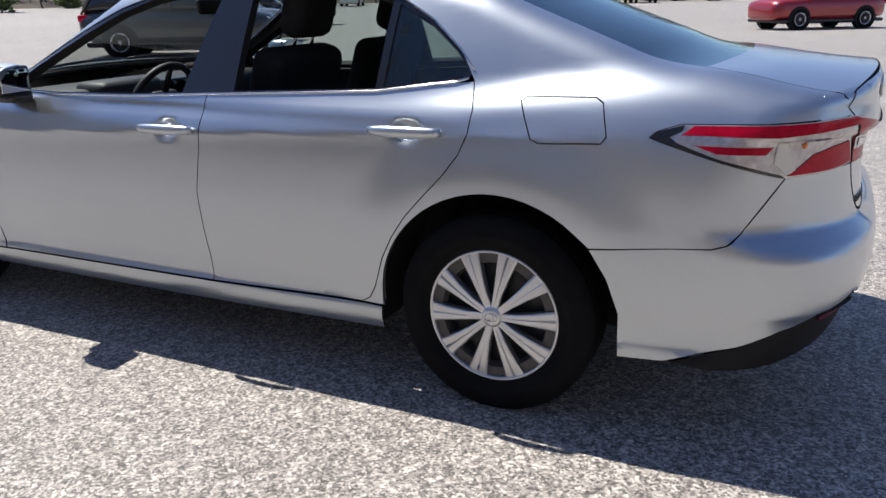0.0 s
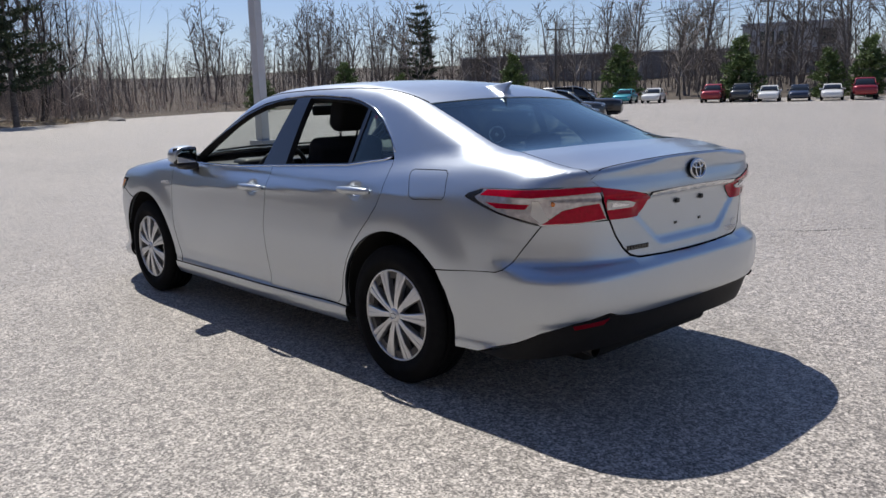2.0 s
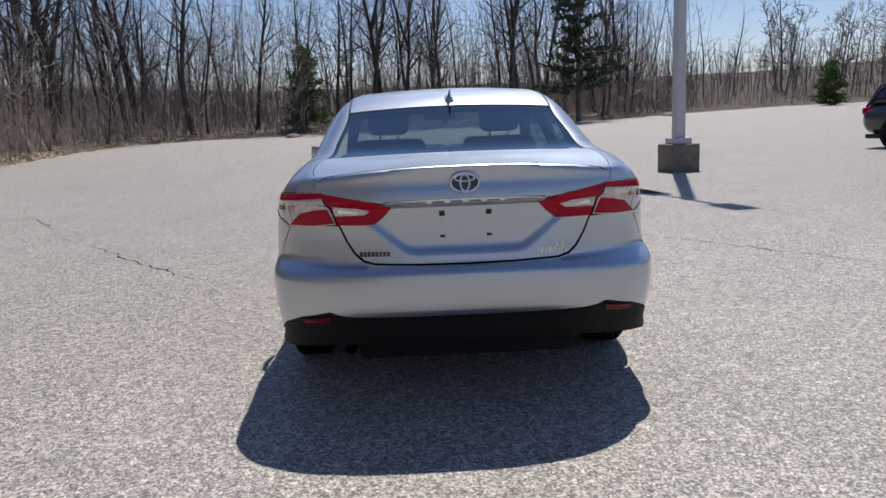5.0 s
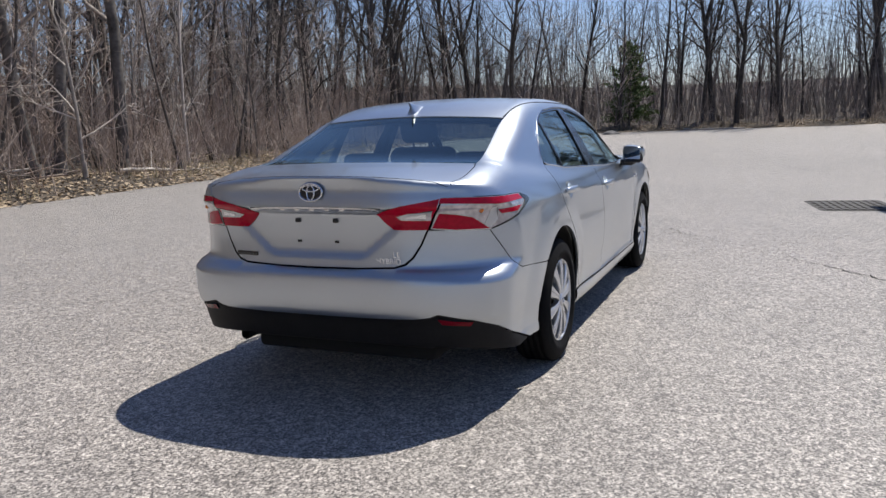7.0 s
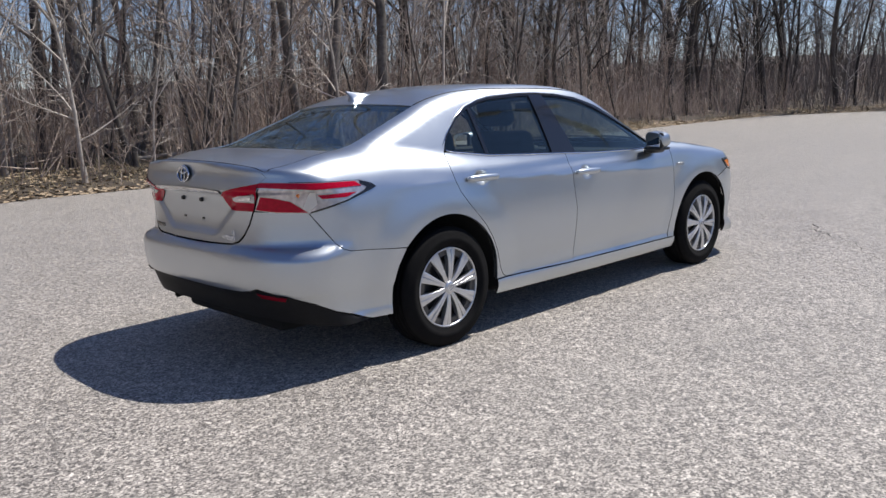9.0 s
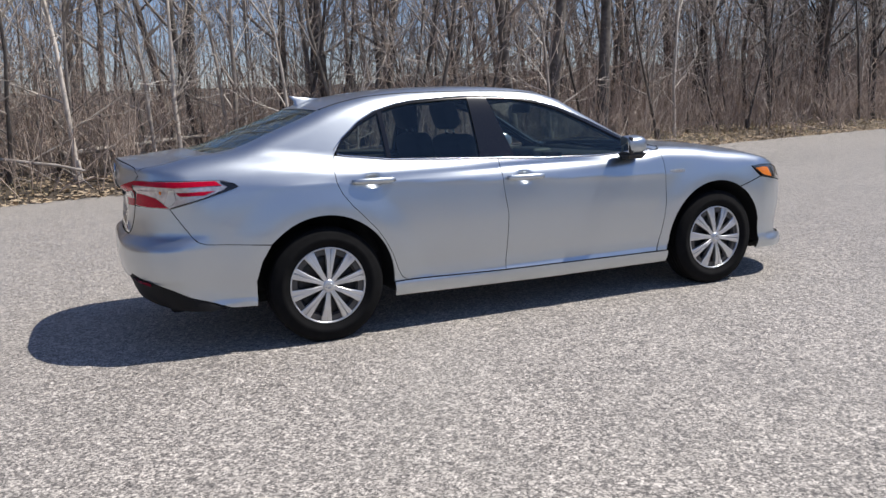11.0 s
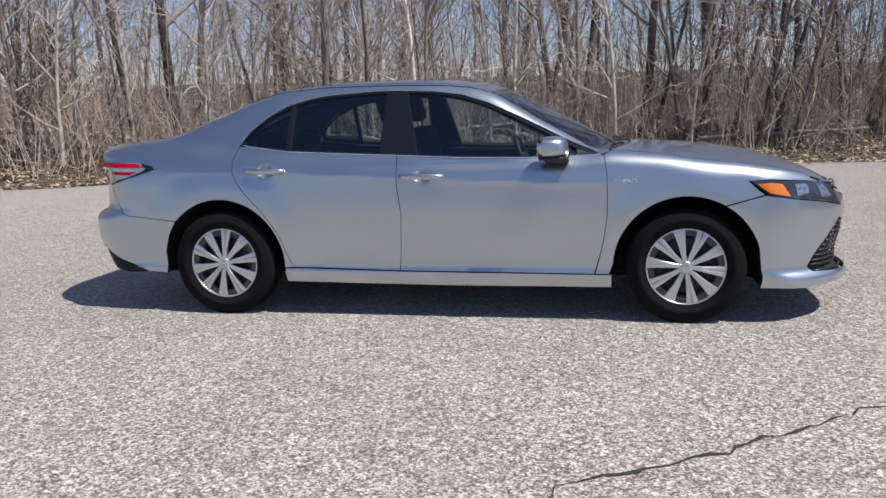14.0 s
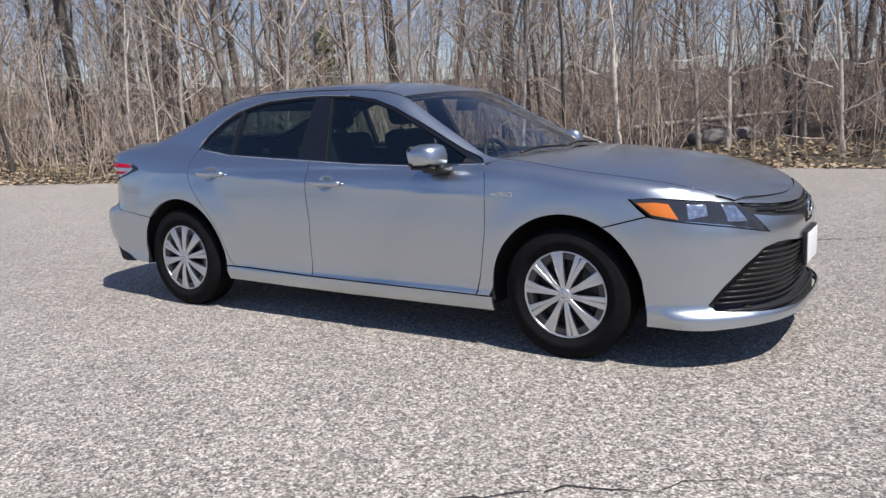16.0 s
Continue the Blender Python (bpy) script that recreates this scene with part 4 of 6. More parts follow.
MIRROR = mat("mirror_glass", (0.8, 0.82, 0.84), 0.03, 1.0)
WING = mat("white_lens", (0.62, 0.60, 0.56), 0.25, 0.2, coat=0.6)
LAMP_REFLECTOR = mat("lamp_reflector", (0.40, 0.42, 0.45), 0.14, 0.9, coat=1.0, scale=42, vary=0.85, bump=0.006, second=(0.85, 0.87, 0.9))
LAMP_DARK = mat("lamp_housing", (0.03, 0.03, 0.034), 0.1, coat=1.0)
HOOD_Y = curve((0.98, 0.735), (1.08, 0.748), (1.18, 0.770), (1.27, 0.792), (1.38, 0.802), (1.7, 0.795), (1.95, 0.748), (2.1, 0.695))
car = sedan()


# ---- the lot ----
LOT = [(-70, -60), (-62, -28), (-30, -3), (-15, 5.1), (-12.1, 6.0), (-9.3, 7.8), (-7.2, 8.9), (-5.5, 9.4), (-0.4, 10.8), (2, 10.9), (3.8, 11.2), (8.5, 11.6), (11, 11.7), (14.5, 13.2), (20, 14.6), (28, 16), (36, 17.5), (44, 17), (49, 11), (51, 4), (52, -3), (54, -9), (57, -16), (65, -23), (76, -38), (78, -52), (68, -74), (40, -82), (20, -88), (-5, -92), (-50, -90)]
rng = np.random.default_rng(7)


def lot_z(x, y):
    """The lot is level round the car, dips at the drain and climbs slowly far off."""
    r = np.hypot(x, y)
    return 0.0145 * np.maximum(r - 40, 0) - 0.05 * np.exp(-(((x - 10) / 4) ** 2 + ((y + 5) / 3) ** 2))


def edge_gap(x, y):
    """Metres outside the lot's edge; below zero on the asphalt."""
    p = np.stack([np.atleast_1d(x), np.atleast_1d(y)], 1).astype(float)
    best = np.full(len(p), 1e9)
    for a, b in zip(LOT, LOT[1:] + LOT[:1]):
        a, b = np.array(a, float), np.array(b, float)
        t = np.clip(((p - a) @ (b - a)) / ((b - a) @ (b - a)), 0, 1)
        best = np.minimum(best, np.linalg.norm(p - (a + t[:, None] * (b - a)), axis=1))
    return np.where(inside(LOT, p), -best, best)


def land_z(x, y):
    x, y = np.atleast_1d(x).astype(float), np.atleast_1d(y).astype(float)
    d = edge_gap(x, y)
    bank = 0.03 + 0.16 * ease(d, 0.0, 1.6) + 0.035 * np.clip(d, 0, 22) + 0.09 * np.sin(x * 1.3 + y * 0.4) * np.cos(y * 1.1 - x * 0.5) * ease(d, 0.3, 2.5)
    far = 4.0 * ease(np.hypot(x, y), 110, 260) + 2.2 * ease(-y, 92, 116) * ease(38 - x, 0, 25) + 2.0 * ease(-y, 100, 150) + 2.6 * ease(y, 40, 95) + 1.8 * ease(x, 75, 125)
    return lot_z(x, y) + np.where(d > 0, bank, -0.12 * ease(-d, 0.0, 0.6) + 0.03 * (1 - ease(-d, 0.0, 0.6))) + far


def asphalt_mat():
    m = mat("asphalt", (0.30, 0.285, 0.262), 0.85)
    n, l = m.node_tree.nodes, m.node_tree.links
    b = n["Principled BSDF"]
    co = n.new("ShaderNodeTexCoord")

    def tex(kind, scale, detail=4):
        t = n.new("ShaderNodeTex" + kind)
        t.inputs["Scale"].default_value = scale
        if kind == "Noise":
            t.inputs["Detail"].default_value = detail
        l.new(co.outputs["Object"], t.inputs["Vector"])
        return t

    stone, mid, patch, broad = tex("Voronoi", 118), tex("Noise", 100, 4), tex("Noise", 1.1, 6), tex("Noise", 0.13, 5)
    sep = n.new("ShaderNodeSeparateColor")
    l.new(stone.outputs["Color"], sep.inputs[0])
    ramp = n.new("ShaderNodeValToRGB")
    e = ramp.color_ramp.elements
    e[0].position, e[0].color = 0.14, (0.042, 0.037, 0.033, 1)
    e[1].position, e[1].color = 0.88, (0.75, 0.69, 0.625, 1)
    for p, c in ((0.33, (0.112, 0.101, 0.090, 1)), (0.5, (0.26, 0.235, 0.209, 1)), (0.68, (0.45, 0.41, 0.365, 1))):
        k = e.new(p)
        k.color = c
    mixv = n.new("ShaderNodeMix")
    mixv.inputs[0].default_value = 0.22
    clump = tex("Voronoi", 46)
    split = n.new("ShaderNodeSeparateColor")
    l.new(clump.outputs["Color"], split.inputs[0])
    two = n.new("ShaderNodeMix")
    two.inputs[0].default_value = 0.3
    l.new(sep.outputs[0], two.inputs[2])
    l.new(split.outputs[1], two.inputs[3])
    l.new(two.outputs[0], mixv.inputs[2])
    l.new(mid.outputs[0], mixv.inputs[3])
    l.new(mixv.outputs[0], ramp.inputs[0])
    val = n.new("ShaderNodeMath")
    val.operation = "ADD"
    l.new(patch.outputs[0], val.inputs[0])
    l.new(broad.outputs[0], val.inputs[1])
    gain = n.new("ShaderNodeMapRange")
    gain.inputs[1].default_value, gain.inputs[2].default_value = 0.7, 1.3
    gain.inputs[3].default_value, gain.inputs[4].default_value = 0.9, 1.12
    l.new(val.outputs[0], gain.inputs[0])
    mul = n.new("ShaderNodeVectorMath")
    mul.operation = "SCALE"
    l.new(ramp.outputs[0], mul.inputs[0])
    l.new(gain.outputs[0], mul.inputs["Scale"])
    l.new(mul.outputs[0], b.inputs["Base Color"])
    b.inputs["Roughness"].default_value = 0.62
    b.inputs["Sheen Weight"].default_value, b.inputs["Sheen Roughness"].default_value = 0.3, 0.5
    b.inputs["Sheen Tint"].default_value = (1.0, 0.95, 0.88, 1)
    bp = n.new("ShaderNodeBump")
    bp.inputs["Strength"].default_value, bp.inputs["Distance"].default_value = 1.0, 0.009
    l.new(mixv.outputs[0], bp.inputs["Height"])
    l.new(bp.outputs[0], b.inputs["Normal"])
    return m


ASPHALT = asphalt_mat()
EARTH = mat("leafy_earth", (0.038, 0.031, 0.025), 0.95, scale=6.0, vary=0.45, bump=0.03, second=(0.11, 0.085, 0.062))
CRACK_SHADE = mat("crack_shadow", (0.03, 0.028, 0.026), 0.95, scale=40, vary=0.4)
CONCRETE = mat("weathered_concrete", (0.17, 0.155, 0.13), 0.9, scale=14, vary=0.35, bump=0.006)
GALV = mat("painted_steel", (0.50, 0.51, 0.54), 0.5, 0.1, scale=6, vary=0.08)
IRON = mat("cast_iron", (0.05, 0.046, 0.042), 0.7, 0.3, scale=25, vary=0.3, bump=0.002)


def sheet(name, pts, faces, material, label, category):
    me = bpy.data.meshes.new(name)
    me.from_pydata(pts, [], faces)
    me.polygons.foreach_set("use_smooth", [True] * len(me.polygons))
    return tagged(part(name, me, material), label, category, kind="structure")


def build_lot():
    from mathutils.geometry import delaunay_2d_cdt
    rim = []
    for x, y in dense(LOT, 1.0):
        w = 0.22 * math.sin(1.7 * x + 0.6 * y) + 0.13 * math.sin(4.1 * x - 2.3 * y)
        rim.append((x + 0.3 * w, y + w))
    gx, gy = np.meshgrid(np.arange(-70, 80, 2.5), np.arange(-92, 16, 2.5))
    g = np.stack([gx.ravel(), gy.ravel()], 1)
    g = g[inside(LOT, g) & (edge_gap(g[:, 0], g[:, 1]) < -1.2)]
    n = len(rim)
    co, _, faces, *_ = delaunay_2d_cdt([Vector(p) for p in rim] + [Vector(p) for p in g], [(i, (i + 1) % n) for i in range(n)], [], 1, 1e-6)
    uv = np.array([tuple(c) for c in co])
    z = lot_z(uv[:, 0], uv[:, 1])
    sheet("pavement", [(x, y, h) for (x, y), h in zip(uv, z)], [tuple(f) for f in faces], ASPHALT, "worn light grey asphalt of an open parking lot", "parking lot")
    rs = np.concatenate([np.arange(0, 30, 1.0), np.arange(30, 100, 3.0), np.geomspace(100, 1500, 22)])
    na = 240
    an = np.linspace(0, math.tau, na, endpoint=False)
    x, y = (rs[:, None] * np.cos(an)).ravel(), (rs[:, None] * np.sin(an)).ravel()
    z = land_z(x, y)
    fs = [(i * na + k, (i + 1) * na + k, (i + 1) * na + (k + 1) % na, i * na + (k + 1) % na) for i in range(len(rs) - 1) for k in range(na)]
    sheet("ground", np.stack([x, y, z], 1).tolist(), fs, EARTH, "brown woodland ground under last year's leaves", "ground")


build_lot()


def crack(points, width, seed):
    """A jagged asphalt crack: a thin flat strip with its shade in the colour."""
    r = random.Random(seed)
    line = []
    for (a, b), (c, d) in zip(points, points[1:]):
        n = max(2, int(math.hypot(c - a, d - b) / 0.07))
        line += [(a + (c - a) * i / n, b + (d - b) * i / n) for i in range(n)]
    bm = bmesh.new()
    prev, ox, oy = None, 0, 0
    for i, (x, y) in enumerate(line):
        ox, oy = ox * 0.72 + r.uniform(-0.036, 0.036), oy * 0.72 + r.uniform(-0.036, 0.036)
        w = width * r.uniform(0.15, 1.0) * (0.6 + 0.4 * math.sin(i * 0.13 + seed))
        dx, dy = (line[min(i + 1, len(line) - 1)][k] - line[max(i - 1, 0)][k] for k in (0, 1))
        q = math.hypot(dx, dy) or 1
        x, y = x + ox, y + oy
        z = float(lot_z(x, y)) + 0.004
        pair = [bm.verts.new((x - dy / q * w, y + dx / q * w, z)), bm.verts.new((x + dy / q * w, y - dx / q * w, z))]
        if prev and r.random() > 0.05:
            bm.faces.new((prev[0], prev[1], pair[1], pair[0]))
        prev = pair
    ob = part("pavement_crack", bm, CRACK_SHADE, None, smooth=False)
    return tagged(ob, "thin dark crack running through the asphalt", "crack", kind="structure")


crack([(-1.6, -5.2), (-0.4, -3.95), (0.4, -3.34), (0.88, -2.92), (1.36, -2.63), (2.29, -1.98), (2.88, -1.58), (3.5, -1.07), (3.94, -0.81)], 0.013, 1)
crack([(3.97, 4.68), (3.0, 3.8), (1.95, 3.01), (1.2, 2.4), (0.51, 1.87)], 0.016, 3)
crack([(7.1, 6.5), (5.6, 5.6), (4.6, 4.9)], 0.016, 4)
crack([(16, -1.9), (12.5, -2.9), (10, -4.6), (7.56, -6.4), (3.14, -10.4), (-2, -14)], 0.02, 5)
crack([(22, 8.5), (16, 7.6), (11, 7.2)], 0.012, 7)
crack([(-3.0, -5.4), (-5.5, -6.6), (-9, -7.4)], 0.008, 8)


def light_pole():
    x, y = 10.1, -5.1
    z = float(lot_z(x, y))
    t = thing("light_pole", "pale grey steel light pole on a concrete footing", "light pole", pose(x, y, z, 0, 0, 12))
    bm = bmesh.new()
    box(bm, -0.30, 0.30, -0.30, 0.30, -0.1, 0.56, 0.03)
    for v in bm.verts:
        v.co += Vector((math.sin(v.co.z * 31), math.sin(v.co.x * 29), 0)) * 0.006
    part("footing", bm, CONCRETE, t, "chipped concrete footing", smooth=False)
    part("base_cover", boxed(-0.19, 0.19, -0.19, 0.19, 0.56, 0.68, bevel=0.012), GALV, t, smooth=False)
    bm = bmesh.new()
    box(bm, -0.10, 0.10, -0.10, 0.10, 0.66, 9.2, 0.016)
    for v in bm.verts:
        k = 1 - 0.25 * max(0, v.co.z - 0.66) / 8.5
        v.co.x, v.co.y = v.co.x * k, v.co.y * k
    part("shaft", bm, GALV, t, smooth=False)
    part("arm", boxed(-1.0, 1.0, -0.035, 0.035, 9.1, 9.17, bevel=0.01), GALV, t, smooth=False)
    for sx in (-1, 1):
        part("lamp_head", boxed(min(sx * 0.7, sx * 1.35), max(sx * 0.7, sx * 1.35), -0.18, 0.18, 8.98, 9.14, bevel=0.03), GALV, t, smooth=False)


def drain():
    x, y = 6.55, -2.92
    z = float(lot_z(x, y))
    t = thing("drain_grate", "rusty dark iron storm drain grate in the asphalt", "drain", pose(x, y, z + 0.002, 0, 0, 8))
    part("frame", boxed(-0.62, 0.62, -0.50, 0.50, -0.06, 0.006, bevel=0.004), IRON, t, smooth=False)
    for k in range(9):
        part("bar", boxed(-0.56, 0.56, -0.44 + 0.1 * k, -0.385 + 0.1 * k, 0.004, 0.016, bevel=0.003), IRON, t, smooth=False)
    for k in range(5):
        part("cross_bar", boxed(-0.56 + 0.265 * k, -0.50 + 0.265 * k, -0.45, 0.47, 0.003, 0.013, bevel=0.003), IRON, t, smooth=False)


light_pole()
drain()


# ---- woods ----
def bark_mat(name, dark, light):
    m = mat(name, dark, 0.9, scale=9, vary=0.3, bump=0.012, second=light)
    n, l = m.node_tree.nodes, m.node_tree.links
    b = n["Principled BSDF"]
    src = b.inputs["Base Color"].links[0].from_socket
    info, rng_, mul = n.new("ShaderNodeObjectInfo"), n.new("ShaderNodeMapRange"), n.new("ShaderNodeVectorMath")
    rng_.inputs[3].default_value, rng_.inputs[4].default_value = 0.65, 1.35
    mul.operation = "SCALE"
    l.new(info.outputs["Random"], rng_.inputs[0])
    l.new(src, mul.inputs[0])
    l.new(rng_.outputs[0], mul.inputs["Scale"])
    l.new(mul.outputs[0], b.inputs["Base Color"])
    return m


BARK = bark_mat("grey_bark", (0.05, 0.043, 0.038), (0.21, 0.185, 0.165))
TWIG = bark_mat("twig_bark", (0.20, 0.168, 0.147), (0.50, 0.44, 0.39))
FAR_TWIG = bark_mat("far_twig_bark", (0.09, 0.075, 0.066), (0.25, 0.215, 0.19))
BRUSH = bark_mat("brush_stems", (0.28, 0.21, 0.17), (0.60, 0.50, 0.43))
THICKET = bark_mat("thicket_stems", (0.20, 0.14, 0.112), (0.50, 0.385, 0.315))
PALE = bark_mat("pale_dead_wood", (0.34, 0.295, 0.255), (0.62, 0.56, 0.50))
NEEDLE = mat("pine_needles", (0.075, 0.125, 0.032), 0.7, scale=3, vary=0.4, second=(0.18, 0.25, 0.08))
DARK_NEEDLE = mat("dark_pine_needles", (0.03, 0.05, 0.025), 0.75, scale=3, vary=0.4, second=(0.06, 0.085, 0.04))
LEAF = mat("dead_leaves", (0.32, 0.22, 0.13), 0.85, scale=2.5, vary=0.45, second=(0.58, 0.46, 0.32))
STRAW = mat("dry_grass", (0.36, 0.29, 0.16), 0.85, scale=2.0, vary=0.35, second=(0.52, 0.44, 0.27))
ROCK = mat("grey_rock", (0.20, 0.19, 0.18), 0.9, scale=5, vary=0.3, bump=0.02)


class Sticks:
    """Many tapered sticks gathered into one mesh."""

    def __init__(self):
        self.v, self.f, self.n = [], [], 0

    def add(self, pts, radii, sides):
        pts = np.asarray(pts, float)
        d = np.gradient(pts, axis=0)
        d /= np.maximum(np.linalg.norm(d, axis=1), 1e-9)[:, None]
        ref = np.array([0.31, 0.95, 0.05]) if abs(d[0] @ np.array([0.31, 0.95, 0.05])) < 0.9 else np.array([1.0, 0, 0])
        a = np.cross(d, ref)
        a /= np.linalg.norm(a, axis=1)[:, None]
        b = np.cross(d, a)
        t = np.arange(sides) * math.tau / sides
        r = np.asarray(radii, float)[:, None, None]
        ring = pts[:, None] + r * (a[:, None] * np.cos(t)[None, :, None] + b[:, None] * np.sin(t)[None, :, None])
        self.v.append(ring.reshape(-1, 3))
        for i in range(len(pts) - 1):
            for k in range(sides):
                q = self.n + i * sides
                self.f.append((q + k, q + (k + 1) % sides, q + sides + (k + 1) % sides, q + sides + k))
        self.n += len(pts) * sides

    def mesh(self, name, material):
        me = bpy.data.meshes.new(name)
        me.from_pydata(np.concatenate(self.v).tolist(), [], self.f)
        me.polygons.foreach_set("use_smooth", [True] * len(me.polygons))
        me.materials.append(material)
        return me


def unit(v):
    return v / np.linalg.norm(v)


def grow(st, start, way, length, r0, r1, segs, sides, wander, lift, r):
    pts, d = [np.array(start, float)], unit(np.array(way, float))
    for _ in range(segs):
        d = unit(d + r.normal(0, wander, 3) + np.array([0, 0, lift]))
        pts.append(pts[-1] + d * length / segs)
    pts = np.array(pts)
    st.add(pts, np.linspace(r0, r1, segs + 1), sides)
    return pts


def branch_way(r, d, spread):
    q = r.normal(0, 1, 3)
    q = unit(q - d * (q @ d))
    return unit(d * math.cos(spread) + q * math.sin(spread))


def bare_tree(seed, height, r0, first=0.3, limbs=16, twigs=4, fine=2, fork=False, thick=1.0, wide=1.0):
    """Trunk and leafless crown of one tree."""
    r = np.random.default_rng(seed)
    tr, cr = Sticks(), Sticks()
    lean = r.normal(0, 0.075, 2)
    trunks = [grow(tr, (0, 0, -0.3), (lean[0], lean[1], 1), height, r0 * 1.15, r0 * 0.12, 9, 8, 0.055, 0.02, r)]
    tr.add([(0, 0, -0.3), (0, 0, 0.05), (0, 0, 0.4)], [r0 * 1.9, r0 * 1.5, r0 * 1.12], 8)
    if fork:
        k = 3 if r.random() < 0.5 else 4
        trunks.append(grow(tr, trunks[0][k], branch_way(r, unit(trunks[0][k + 1] - trunks[0][k]), 0.45), height * 0.62, r0 * 0.7, r0 * 0.1, 6, 7, 0.05, 0.06, r))
    for ti, path in enumerate(trunks):
        total = len(path) - 1
        for i in range(limbs if ti == 0 else limbs // 2):
            t = first + (0.97 - first) * (i + r.random()) / (limbs if ti == 0 else limbs // 2)
            k = min(int(t * total), total - 1)
            p = path[k] + (path[k + 1] - path[k]) * (t * total - k)
            d = unit(path[k + 1] - path[k])
            rad = r0 * (1.15 - 1.03 * t) * 0.5
            ln = wide * height * r.uniform(0.14, 0.30) * (1.15 - 0.75 * t)
            b = grow(cr, p, branch_way(r, d, r.uniform(0.55, 1.1)), ln, rad, rad * 0.25, 4, 4, 0.13, 0.07, r)
            for j in range(twigs):
                m = r.uniform(0.25, 1.0) * 4
                q = min(int(m), 3)
                pp = b[q] + (b[q + 1] - b[q]) * (m - q)
                c = grow(cr, pp, branch_way(r, unit(b[q + 1] - b[q]), r.uniform(0.5, 1.0)), ln * r.uniform(0.3, 0.55), max(rad * 0.36, 0.009 * thick), 0.005 * thick, 3, 3, 0.16, 0.05, r)
                for _ in range(fine):
                    e = c[r.integers(1, 4)]
                    grow(cr, e, branch_way(r, unit(c[2] - c[1]), r.uniform(0.4, 1.0)), ln * r.uniform(0.14, 0.28), 0.008, 0.004, 2, 3, 0.12, 0.05, r)
    return tr, cr


def place_tree(kit, x, y, turn, scale, label, group):
    z = float(land_z(x, y)[0]) - 0.05
    t = thing("tree", label, "tree", Matrix.Translation((x, y, z)) @ Matrix.Rotation(turn, 4, "Z") @ Matrix.Scale(scale, 4), group)
    part("trunk", kit[0], None, t)
    part("crown", kit[1], None, t)


def kit_of(*a, bark=None, twig=None, **k):
    tr, cr = bare_tree(*a, **k)
    return tr.mesh("trunk", bark or BARK), cr.mesh("crown", twig or TWIG)


TALL = [kit_of(11, 15, 0.095, first=0.14, limbs=26, wide=1.15), kit_of(12, 17, 0.125, first=0.2, limbs=25), kit_of(13, 13, 0.07, first=0.12, limbs=24, wide=1.2), kit_of(14, 16, 0.11, first=0.15, limbs=20, fork=True, wide=1.15), kit_of(15, 14, 0.08, first=0.18, limbs=23), kit_of(16, 18, 0.15, first=0.2, limbs=22, fork=True), kit_of(17, 15, 0.06, first=0.12, limbs=24)]
# Darker bark for trees standing against the sun; their shade is in the colour.
BACKLIT_BARK = bark_mat("backlit_bark", (0.026, 0.022, 0.02), (0.11, 0.095, 0.083))
BACKLIT_TALL = [kit_of(18, 15, 0.16, first=0.28, limbs=22, bark=BACKLIT_BARK, twig=BACKLIT_BARK), kit_of(19, 16, 0.20, first=0.3, limbs=20, fork=True, wide=1.2, bark=BACKLIT_BARK, twig=BACKLIT_BARK), kit_of(20, 14, 0.11, first=0.2, limbs=22, bark=BACKLIT_BARK, twig=BACKLIT_BARK), kit_of(25, 13, 0.085, first=0.2, limbs=22, bark=BACKLIT_BARK, twig=FAR_TWIG)]
YOUNG = [kit_of(21, 7.5, 0.038, first=0.08, limbs=20, twigs=4, fine=1, twig=BRUSH), kit_of(22, 9, 0.045, first=0.1, limbs=20, twigs=4, fine=1), kit_of(23, 5.5, 0.03, first=0.06, limbs=20, twigs=4, fine=1, twig=BRUSH), kit_of(24, 8, 0.045, first=0.12, limbs=18, twigs=4, fine=1, bark=PALE, twig=PALE, fork=True)]


def scatter(n, x0, x1, y0, y1, near, far, apart, r, power=1.0, taken=()):
    """Random places outside the lot's edge, denser near it."""
    out = []
    tries = 0
    while len(out) < n and tries < 60:
        tries += 1
        x, y = r.uniform(x0, x1, 400), r.uniform(y0, y1, 400)
        d = edge_gap(x, y)
        ok = (d > near) & (d < far) & (r.random(400) < (1 - (d - near) / (far - near)) ** power)
        for a, b in zip(x[ok], y[ok]):
            if len(out) < n and all((a - c) ** 2 + (b - e) ** 2 > apart * apart for c, e in out):
                out.append((a, b))
    return out


